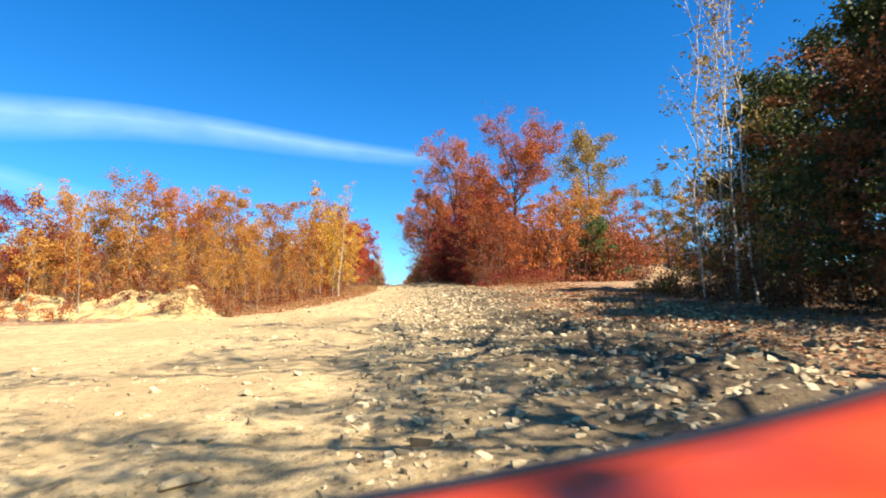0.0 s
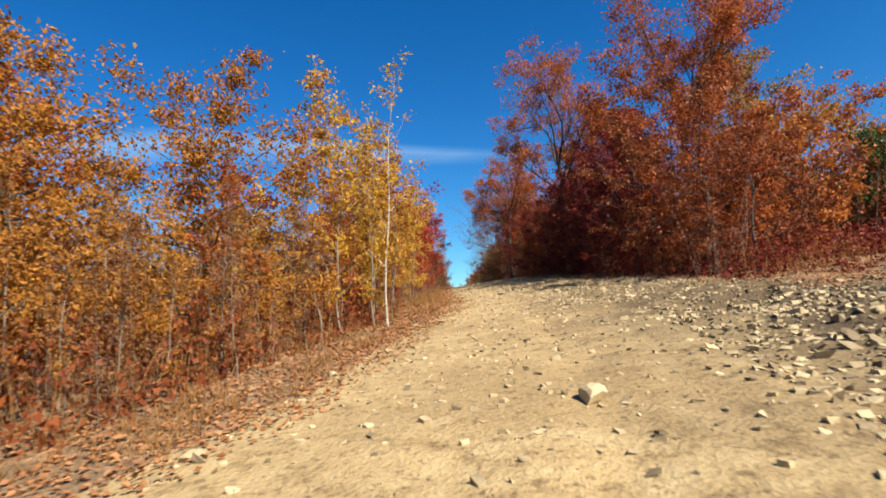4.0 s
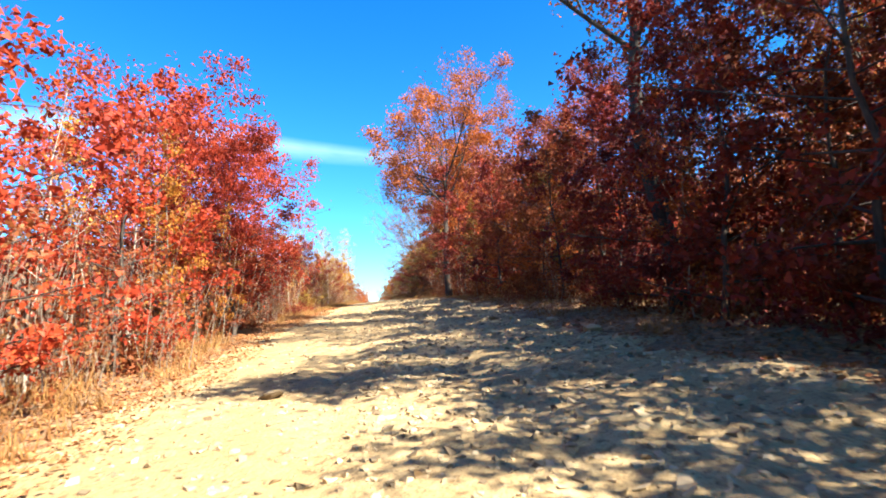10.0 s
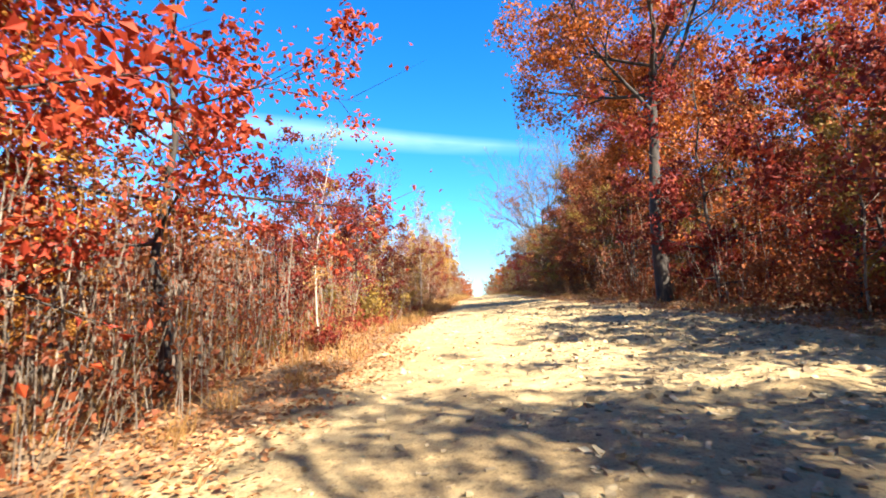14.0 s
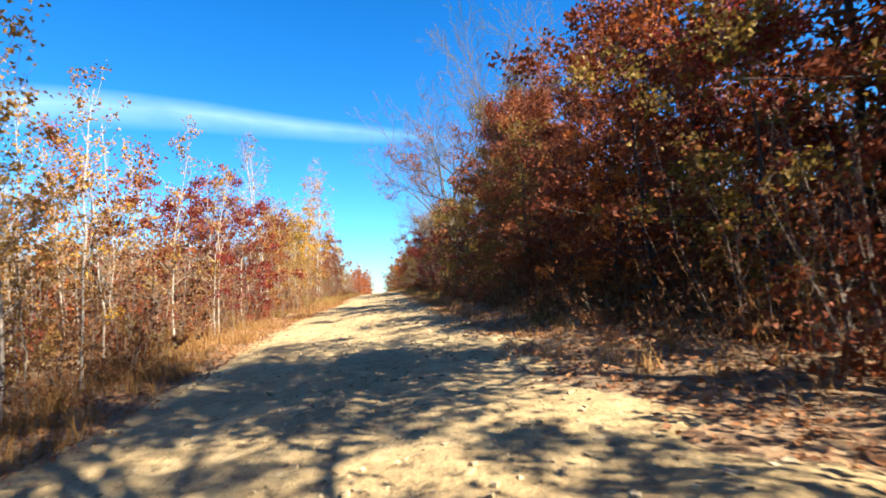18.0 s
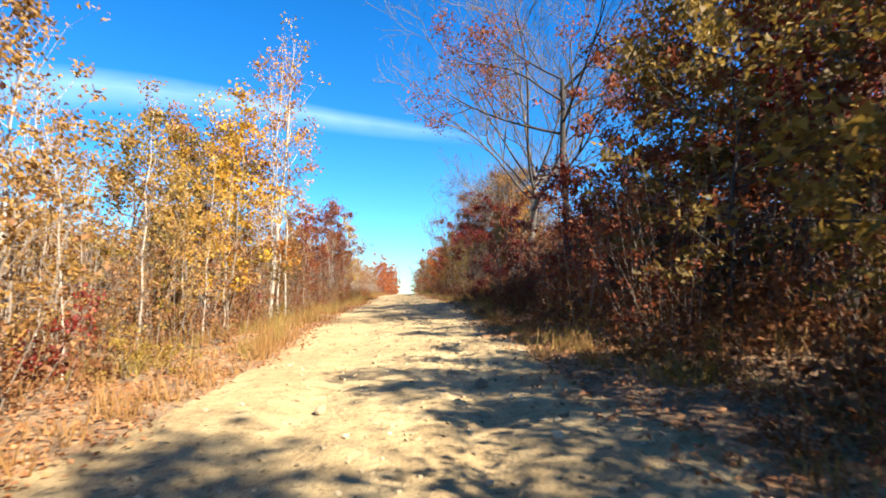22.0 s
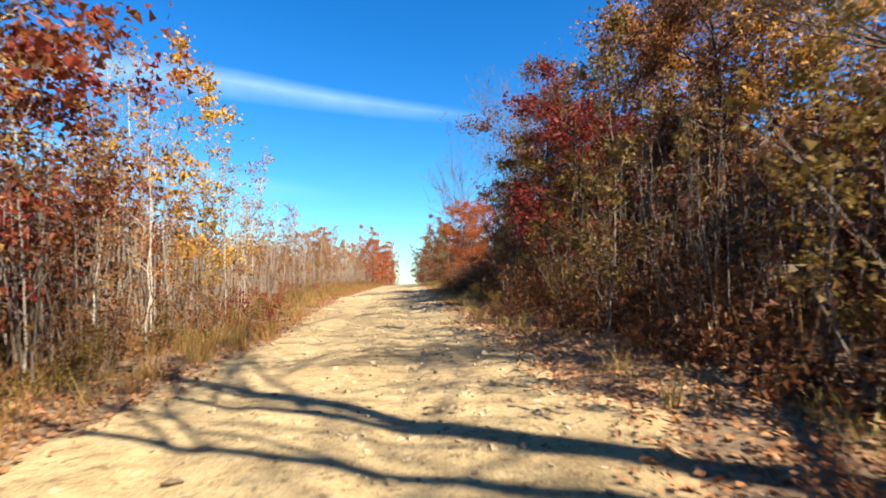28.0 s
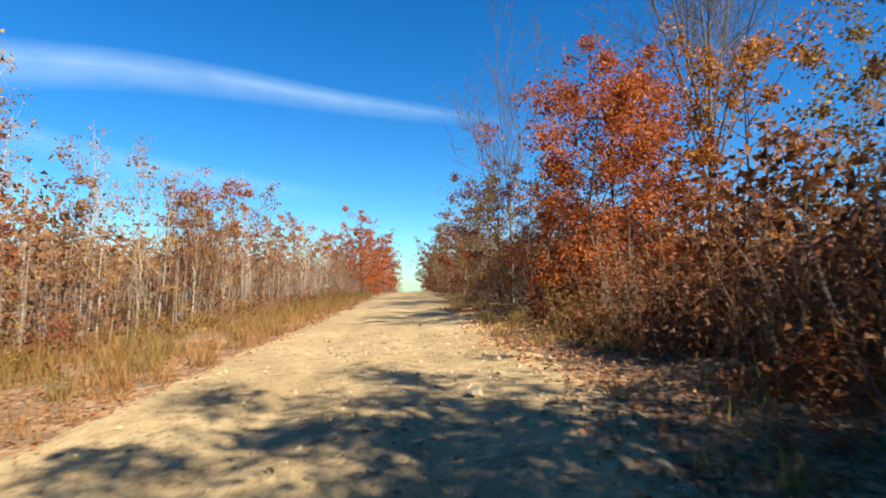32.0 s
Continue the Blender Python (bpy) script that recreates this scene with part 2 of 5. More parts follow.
DIRT, FLOOR, SAND = dirt_material(), floor_material(), sand_material()
STONE = stone_material("pale_stone", (0.14, 0.10, 0.056), (0.42, 0.32, 0.175))
GRASS = {
    "straw": leaf_material("straw_grass", [(0, (0.13, 0.06, 0.02)), (0.5, (0.25, 0.13, 0.04)), (1, (0.36, 0.215, 0.075))], 0.25),
    "olive": leaf_material("olive_grass", [(0, (0.10, 0.07, 0.02)), (0.5, (0.20, 0.145, 0.035)), (1, (0.32, 0.23, 0.07))], 0.25),
}
LITTER = leaf_material("fallen_leaf", [(0, (0.13, 0.05, 0.019)), (0.4, (0.26, 0.112, 0.042)), (0.8, (0.38, 0.19, 0.08)), (1, (0.47, 0.30, 0.155))], 0.1)


# ---- mesh helpers ----
def raw_mesh(name, verts, faces, mat, smooth=False):
    """A mesh from an array of corners and arrays of faces of equal size."""
    me = bpy.data.meshes.new(name)
    faces = [np.asarray(f, dtype=np.int32) for f in faces if len(f)]
    me.vertices.add(len(verts))
    me.vertices.foreach_set("co", np.asarray(verts, dtype=np.float32).ravel())
    loops = np.concatenate([f.ravel() for f in faces])
    sizes = np.concatenate([np.full(len(f), f.shape[1], dtype=np.int32) for f in faces])
    me.loops.add(len(loops))
    me.loops.foreach_set("vertex_index", loops)
    me.polygons.add(len(sizes))
    me.polygons.foreach_set("loop_start", np.concatenate([[0], np.cumsum(sizes)[:-1]]).astype(np.int32))
    me.polygons.foreach_set("use_smooth", np.full(len(sizes), smooth))
    me.update(calc_edges=True)
    me.materials.append(mat)
    return me


class Tubes:
    """Collects tapered tubes for one mesh."""

    def __init__(self):
        self.v, self.f, self.n = [], [], 0

    def add(self, pts, radii, sides):
        pts, radii = np.asarray(pts, float), np.asarray(radii, float)
        d = np.gradient(pts, axis=0)
        d /= np.linalg.norm(d, axis=1)[:, None] + 1e-9
        ref = np.array((1.0, 0.13, 0.0)) if abs(d[0, 2]) > 0.7 else np.array((0.0, 0.0, 1.0))
        u = np.cross(d, ref)
        u /= np.linalg.norm(u, axis=1)[:, None] + 1e-9
        w = np.cross(d, u)
        a = np.arange(sides) * 2 * np.pi / sides
        ring = pts[:, None] + radii[:, None, None] * (u[:, None] * np.cos(a)[:, None] + w[:, None] * np.sin(a)[:, None])
        n = len(pts)
        i, j = np.meshgrid(np.arange(n - 1), np.arange(sides), indexing="ij")
        k = (j + 1) % sides
        self.f.append((np.stack([i * sides + j, i * sides + k, (i + 1) * sides + k, (i + 1) * sides + j], -1).reshape(-1, 4)) + self.n)
        self.v.append(ring.reshape(-1, 3))
        self.n += n * sides

    def mesh(self, name, mat):
        return raw_mesh(name, np.concatenate(self.v), [np.concatenate(self.f)], mat, True)


def leaf_arrays(rng, at, size, flat=0.0, fold=0.25, slim=0.62):
    """Folded leaves, two triangles each, at the given places."""
    n = len(at)
    s = (size * rng.uniform(0.6, 1.15, n))[:, None]
    ax = rng.normal(size=(n, 3))
    ax[:, 2] = ax[:, 2] * (1 - flat) - 0.3 * (1 - flat)
    ax /= np.linalg.norm(ax, axis=1)[:, None]
    side = np.cross(ax, rng.normal(size=(n, 3)) * (1, 1, 1 - 0.9 * flat) + (0, 0, 2.5 * flat))
    side /= np.linalg.norm(side, axis=1)[:, None] + 1e-9
    up = np.cross(side, ax)
    b, t = at - ax * s * 0.5, at + ax * s * 0.5
    m = at + up * s * fold
    l, r = m + side * s * slim * 0.5, m - side * s * slim * 0.5
    v = np.stack([b, l, t, r], 1).reshape(-1, 3)
    k = np.arange(n)[:, None] * 4
    return v, np.concatenate([k + (0, 1, 2), k + (0, 2, 3)], 1).reshape(-1, 3)


# ---- terrain ----
SLOPE = ((-20, 3.33), (0, 4.02), (20, 5.19), (32, 5.11), (50, 4.65), (65, 4.42), (78, 3.66), (90, 2.88), (110, 2.54),
         (135, 1.98), (155, 1.46), (190, 0.85), (240, -0.5), (320, -0.74), (400, -1.39))
# the edges of the bare dirt, then the lines where the wood begins
LEFT = ((-60, -30), (18, -30), (21, -19), (22.5, -9.6), (24, -6.6), (25, -5.7), (30, -4.0), (37.5, -2.8), (42, -2.1), (50, -2.4), (60, -2.9), (72, -3.4), (80, -2.7),
        (92, -2.6), (105, -2.2), (117, -2.1), (128, -1.8), (140, -1.95), (150, -1.75), (162, -2.1), (172, -2.2), (180, -2.65), (190, -3.0), (203, -2.5), (400, -2.5))
RIGHT = ((-60, 5), (4, 5.5), (13, 5.0), (18, 5.0), (30, 5.4), (37, 5.6), (52, 4.8), (60, 4.3), (75, 4.6), (86, 4.4), (96, 3.9), (100, 3.3), (112, 2.95), (125, 3.1),
         (138, 3.25), (148, 3.0), (160, 2.55), (172, 2.35), (186, 2.3), (195, 2.5), (400, 2.5))
WOOD_LEFT = ((-60, -30), (18, -30), (21, -19), (22.5, -9.6), (24, -7.3), (28, -5.6), (33, -4.6), (38, -3.8), (42, -2.9), (50, -2.8), (60, -3.1), (80, -3.2), (95, -3.5), (140, -3.4), (160, -3.1), (400, -3.2))
WOOD_RIGHT = ((-60, 5), (4, 5.5), (13, 5.0), (18, 5.0), (30, 5.4), (37, 5.6), (52, 5.6), (75, 5.4), (86, 4.9), (100, 4.3), (115, 3.8), (150, 3.5), (165, 3.1), (400, 3.0))
_py = np.arange(-60, 1600, 1.0)
_ps = np.tan(np.radians(np.interp(_py, [k[0] for k in SLOPE], [k[1] for k in SLOPE])))
_pz = np.concatenate([[0], np.cumsum((_ps[1:] + _ps[:-1]) / 2)])
_pz -= np.interp(0, _py, _pz)
_lat = np.random.RandomState(5).rand(256, 256)


def vnoise(x, y):
    """Smooth value noise between -1 and 1."""
    x, y = np.asarray(x, float), np.asarray(y, float)
    i, j = np.floor(x).astype(int), np.floor(y).astype(int)
    u, v = x - i, y - j
    u, v = u * u * (3 - 2 * u), v * v * (3 - 2 * v)
    g = lambda a, b: _lat[a % 256, b % 256]
    return 2 * ((g(i, j) * (1 - u) + g(i + 1, j) * u) * (1 - v) + (g(i, j + 1) * (1 - u) + g(i + 1, j + 1) * u) * v) - 1


def left_edge(y):
    return np.interp(y, [k[0] for k in LEFT], [k[1] for k in LEFT]) + 0.25 * vnoise(y * 0.35, 3.3) + 0.15 * vnoise(y * 1.1, 8.3)


def right_edge(y):
    return np.interp(y, [k[0] for k in RIGHT], [k[1] for k in RIGHT]) + 0.3 * vnoise(y * 0.33, 13.3) + 0.2 * vnoise(y * 1.2, 18.3)


def wood_left(y):
    return np.interp(y, [k[0] for k in WOOD_LEFT], [k[1] for k in WOOD_LEFT]) + 0.35 * vnoise(y * 0.35, 3.3)


def wood_right(y):
    return np.interp(y, [k[0] for k in WOOD_RIGHT], [k[1] for k in WOOD_RIGHT]) + 0.4 * vnoise(y * 0.33, 13.3)


def base_z(x, y):
    return np.interp(y, _py, _pz) + 0.49 * np.tanh(np.asarray(x) / 7)


def bank_z(x, y):
    """The lumpy sand bank at the foot of the wood."""
    lump = 0.8 + 0.55 * vnoise(x * 0.55, y * 0.6) + 0.35 * vnoise(x * 1.4, y * 1.4) + 0.15 * vnoise(x * 3.1, y * 3.1)
    return np.exp(-np.abs((y - 24.3 + 0.25 * (x + 9)) / 1.35) ** 2.6) * np.clip((-x - 7.6) / 1.2, 0, 1) * np.clip((x + 34) / 3, 0, 1) * np.maximum(lump, 0.12)


def ground_z(x, y):
    x, y = np.asarray(x, float), np.asarray(y, float)
    z = base_z(x, y)
    out = np.clip(np.maximum(left_edge(y) - x, x - right_edge(y)) / 1.5, 0, 1)
    z = z + out * (0.10 * vnoise(x * 0.7, y * 0.7) + 0.06 * vnoise(x * 2.1, y * 2.1) + 0.06)
    z = z + bank_z(x, y)
    z = z + 1.6 * np.exp(-((x - 26) / 5) ** 2 - ((y - 52) / 4.0) ** 2) * (1 + 0.3 * vnoise(x, y))
    return z


def road_z(x, y):
    x, y = np.asarray(x, float), np.asarray(y, float)
    lo, hi = left_edge(y), right_edge(y)
    inside = np.minimum(x - lo, hi - x)
    rough = np.clip((x + 0.2) / 4, 0.25, 1.0) * np.interp(y, (85, 105), (1.0, 0.4))
    z = base_z(x, y) + 0.02 + np.clip(inside / 0.8, -1, 0) * 0.12
    z += bank_z(x, y)
    rough = rough * (1 + 0.9 * np.clip((x - 0.3) / 2, 0, 1) * np.interp(y, (42, 60), (1.0, 0.2)))
    z += rough * (0.07 * vnoise(x * 0.9, y * 0.9 + 40) + 0.05 * vnoise(x * 1.9 + 7, y * 2.6) + 0.05 * np.maximum(vnoise(x * 2.9, y * 3.7 + 3), 0.1) + 0.02 * np.maximum(vnoise(x * 4.6 + y, y * 5.3 - x), 0))
    mid = (lo + hi) / 2
    for off in (-1.0, 0.9):
        z -= 0.05 * np.exp(-((x - np.clip(mid, -2, 1.5) - off - 0.3 * np.sin(y * 0.11)) / 0.3) ** 2)
    return z


def top_z(x, y):
    return max(float(ground_z(x, y)), float(road_z(x, y))) if left_edge(y) - 0.6 < x < right_edge(y) + 0.6 else float(ground_z(x, y))


def sheet(name, xs, ys, zs, mat):
    nx, ny = xs.shape
    v = np.stack([xs, ys, zs], -1).reshape(-1, 3)
    i, j = np.meshgrid(np.arange(nx - 1), np.arange(ny - 1), indexing="ij")
    f = np.stack([i * ny + j, (i + 1) * ny + j, (i + 1) * ny + j + 1, i * ny + j + 1], -1).reshape(-1, 4)
    return new(name, raw_mesh(name, v, [f], mat, True))


gx = np.concatenate([[-900, -500, -250, -120, -70, -48, -36], np.arange(-28, 28.1, 0.6), [36, 48, 70, 120, 250, 500, 900]])
gy = np.concatenate([[-59, -40, -25, -15], np.arange(-8, 226, 0.6), np.arange(228, 320, 2.0), [340, 370, 400, 450, 520, 620, 760, 950, 1200, 1500]])
GX, GY = np.meshgrid(gx, gy, indexing="ij")
GZ = ground_z(GX, GY)
inroad = (GX > left_edge(GY) + 0.5) & (GX < right_edge(GY) - 0.5)
GZ = GZ - np.where(inroad, 0.25, 0.0)
tagged(sheet("ground", GX, GY, GZ, FLOOR), "leaf-strewn forest floor of brown soil on both sides", "ground", kind="structure")
ry_ = np.concatenate([np.arange(-20, 0, 1.0), np.arange(0, 95, 0.18), np.arange(95, 205, 0.25), np.arange(205, 400, 1.0)])
cols = np.concatenate([np.linspace(0, 1, 12)[:-1], np.linspace(1, 2, 70)[:-1], np.linspace(2, 3, 12)])[:, None]
rl, rr = (left_edge(ry_) - 0.75)[None], (right_edge(ry_) + 0.75)[None]
ml, mr = np.maximum(rl + 0.8, -5.2), np.minimum(rr - 0.8, 6.2)
RX = np.where(cols < 1, rl + (ml - rl) * cols, np.where(cols < 2, ml + (mr - ml) * (cols - 1), mr + (rr - mr) * (cols - 2)))
RY = np.broadcast_to(ry_[None], RX.shape)
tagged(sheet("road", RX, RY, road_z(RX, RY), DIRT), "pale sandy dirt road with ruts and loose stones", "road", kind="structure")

# sand heaped at the foot of the wood
bx, bt = np.meshgrid(np.linspace(-33, -7.3, 110), np.linspace(-2.1, 1.7, 34), indexing="ij")
by = 24.3 - 0.25 * (bx + 9) + bt
rim = np.minimum(np.minimum((bt + 2.1), (1.7 - bt)) / 0.5, np.minimum(bx + 33, -7.3 - bx) / 0.7) + 0.7 * vnoise(bx * 0.9, by * 1.3)
tagged(sheet("sand_bank", bx, by, ground_z(bx, by) + np.clip(rim * 0.2, -0.3, 0.05) + 0.04 * vnoise(bx * 4.1, by * 4.7), SAND), "low heaped bank of pale yellow sand below the trees", "bank", kind="structure")


# ---- trees ----
def grow(rng, h, r0, limbs, reach, start, rise, twigs, crook=0.05, lean=0.0, round_top=True, sides=6, stout=1.0):
    """A trunk with limbs and twigs. Gives the tubes and the places where leaves hang."""
    tubes, spots = Tubes(), []
    n = 9
    t = np.linspace(0, 1, n)
    off = np.cumsum(rng.normal(0, crook * h / n, (n, 2)), axis=0)
    off -= off[0]
    la = rng.uniform(0, 6.28)
    trunk = np.stack([off[:, 0] + math.cos(la) * lean * h * t ** 1.5, off[:, 1] + math.sin(la) * lean * h * t ** 1.5, h * t], 1)
    trunk[0, 2] = -0.25
    rad = r0 * (1 - 0.88 * t) ** 0.9
    rad[0] *= 1.35
    tubes.add(trunk, rad, sides)
    for k in range(limbs):
        f = start + (0.97 - start) * (k + rng.uniform(0, 0.9)) / limbs
        p = np.array([np.interp(f, t, trunk[:, c]) for c in range(3)])
        g = (f - start) / (1 - start)
        form = (0.66 + 2.0 * g * (1 - g) * (1.25 - 0.5 * g)) if round_top else (1.15 - 0.85 * g)
        ln = reach * form * rng.uniform(0.7, 1.25)
        az = k * 2.4 + rng.uniform(-0.5, 0.5)
        el = math.radians(rise + (40 * g * g + 8 * g if round_top else 25 * g) + rng.uniform(-12, 12))
        d = np.array((math.cos(az) * math.cos(el), math.sin(az) * math.cos(el), math.sin(el)))
        m = 4
        s = np.linspace(0, 1, m)[:, None]
        bend = rng.normal(0, 0.12, (1, 3)) * ln
        pts = p + d * ln * s + bend * s ** 2 + np.array((0, 0, 0.12 * ln)) * s ** 2
        r1 = max(0.006, np.interp(f, t, rad) * 0.55 * stout)
        tubes.add(pts, np.linspace(r1, 0.004, m), 4 if r1 > 0.03 else 3)
        spots.append(pts[1:])
        for q in range(twigs):
            u = rng.uniform(0.3, 1.0)
            o = np.array([np.interp(u, s[:, 0], pts[:, c]) for c in range(3)])
            e = d * 0.6 + rng.normal(0, 0.55, 3)
            e /= np.linalg.norm(e)
            tl = ln * rng.uniform(0.22, 0.5)
            tw = np.stack([o, o + e * tl])
            tubes.add(tw, (max(0.004, r1 * 0.4), 0.002 if twigs < 15 else 0.005), 3)
            spots.append(tw[1:])
            spots.append((tw[1:] + tw[:-1]) / 2)
    return tubes, np.concatenate(spots)


def fork_tree(rng, h, r0, fork, arms, low, high, reach, split):
    """A trunk that divides into heavy limbs, each branching three times over. Gives the tubes and the places where leaves hang."""
    tubes, spots = Tubes(), []
    t = np.linspace(0, 1, 7)
    top = fork * h * 1.35
    trunk = np.stack([np.cumsum(rng.normal(0, 0.006 * h, 7)), np.cumsum(rng.normal(0, 0.006 * h, 7)), top * t], 1)
    trunk -= trunk[0] * (1, 1, 0)
    trunk[0, 2] = -0.25
    rad = r0 * (1 - 0.45 * t)
    rad[0] *= 1.3
    tubes.add(trunk, rad, 8)
    todo = []
    for k in range(arms):
        u = 0.7 + 0.3 * k / max(1, arms - 1)
        p = np.array([np.interp(u, t, trunk[:, c]) for c in range(3)])
        el, az = math.radians(rng.uniform(low, high) + 12 * (k == arms - 1)), k * 2.4 + rng.uniform(-0.4, 0.4)
        ln = min((h - p[2]) / max(0.3, math.sin(el)), reach / max(0.2, math.cos(el))) * rng.uniform(0.85, 1.08)
        todo.append((p, np.array((math.cos(az) * math.cos(el), math.sin(az) * math.cos(el), math.sin(el))), ln, r0 * rng.uniform(0.27, 0.4), 0))
    while todo:
        p, d, ln, r, level = todo.pop()
        n = (7, 5, 4, 2)[level]
        s = np.linspace(0, 1, n)[:, None]
        side = np.cross(d, rng.normal(size=3))
        pts = p + d * ln * s + side * 0.16 * ln * np.sin(s * rng.uniform(2.0, 5.5)) * s + np.array((0, 0, 0.16 * ln)) * s ** 2
        r1 = max(0.009, r)
        tubes.add(pts, np.linspace(r1, max(0.007, r1 * 0.3), n), (6, 4, 3, 3)[level])
        if level:
            spots.append(pts[n // 2:])
        if level < 3:
            for q in range(split[level]):
                u = 0.22 + 0.78 * (q + rng.uniform(0, 1)) / split[level]
                o = np.array([np.interp(u, s[:, 0], pts[:, c]) for c in range(3)])
                e = rng.normal(size=3)
                e -= d * (e @ d)
                e = d * rng.uniform(0.75, 1.0) + e / np.linalg.norm(e) * rng.uniform(0.5, 0.95) + (0, 0, 0.12)
                todo.append((o, e / np.linalg.norm(e), ln * rng.uniform(0.34, 0.58) * (1.15 - 0.5 * u), r1 * (1 - 0.6 * u) * 0.62, level + 1))
    return tubes, np.concatenate(spots)


def single_leaves(rng, at, size):
    """Small three-cornered leaves."""
    n = len(at)
    a, b = rng.normal(size=(n, 3)), rng.normal(size=(n, 3))
    a /= np.linalg.norm(a, axis=1)[:, None]
    b = np.cross(a, b)
    b /= np.linalg.norm(b, axis=1)[:, None]
    s = (size * rng.uniform(0.65, 1.25, n))[:, None]
    v = np.stack([at - a * s * 0.6, at + a * s * 0.4 + b * s * 0.42, at + a * s * 0.4 - b * s * 0.42], 1).reshape(-1, 3)
    return v, np.arange(3 * n).reshape(-1, 3)


def crown(rng, spots, count, size, spread, per, folded=0.25):
    """Leaves in clumps round the twigs."""
    k = max(1, count // per)
    heart = spots[rng.integers(0, len(spots), k)]
    wide = spread * rng.uniform(0.6, 1.3, k)
    pick = rng.integers(0, k, count)
    ball = rng.normal(0, 1, (count, 3))
    ball *= (rng.uniform(0, 1, count) ** 0.45 / np.linalg.norm(ball, axis=1))[:, None]
    at = heart[pick] + ball * wide[pick][:, None] * (1.9, 1.9, 1.3)
    loose = rng.uniform(0, 1, count) < 0.13
    at[loose] = spots[rng.integers(0, len(spots), int(loose.sum()))] + rng.normal(0, spread * 0.9, (int(loose.sum()), 3))
    m = int(count * folded)
    v1, f1 = leaf_arrays(rng, at[:m], size * 1.15)
    v2, f2 = single_leaves(rng, at[m:], size)
    return np.concatenate([v1, v2]), np.concatenate([f1, f2 + len(v1)])


def clump(rng, stems, h, width, count, size):
    """Many thin upright stems from one root."""
    tubes, spots = Tubes(), []
    for k in range(stems):
        a, r = rng.uniform(0, 6.28), width * math.sqrt(rng.uniform(0, 1))
        hh = h * rng.uniform(0.45, 1.0)
        o = np.array((math.cos(a) * r, math.sin(a) * r, -0.15))
        tip = np.array((math.cos(a) * width * 0.5, math.sin(a) * width * 0.5, hh)) * (1, 1, 1) + rng.normal(0, 0.12, 3) * h
        s = np.linspace(0, 1, 5)[:, None]
        pts = o + tip * s + rng.normal(0, 0.03 * h, (1, 3)) * np.sin(s * 3.1)
        r0 = rng.uniform(0.006, 0.017)
        tubes.add(pts[::2], np.linspace(r0, 0.003, 3), 3)
        for q in range(3):
            u = rng.uniform(0.25, 0.95)
            p = np.array([np.interp(u, s[:, 0], pts[:, c]) for c in range(3)])
            e = rng.normal(0, 0.5, 3) + (0, 0, 0.6)
            tl = hh * rng.uniform(0.1, 0.25)
            tw = np.stack([p, p + e * tl])
            tubes.add(tw, (r0 * 0.45, 0.002), 3)
            spots.append(tw)
        spots.append(pts[2:])
    spots = np.concatenate(spots)
    return tubes, crown(rng, spots, count, size, 0.17, 14)


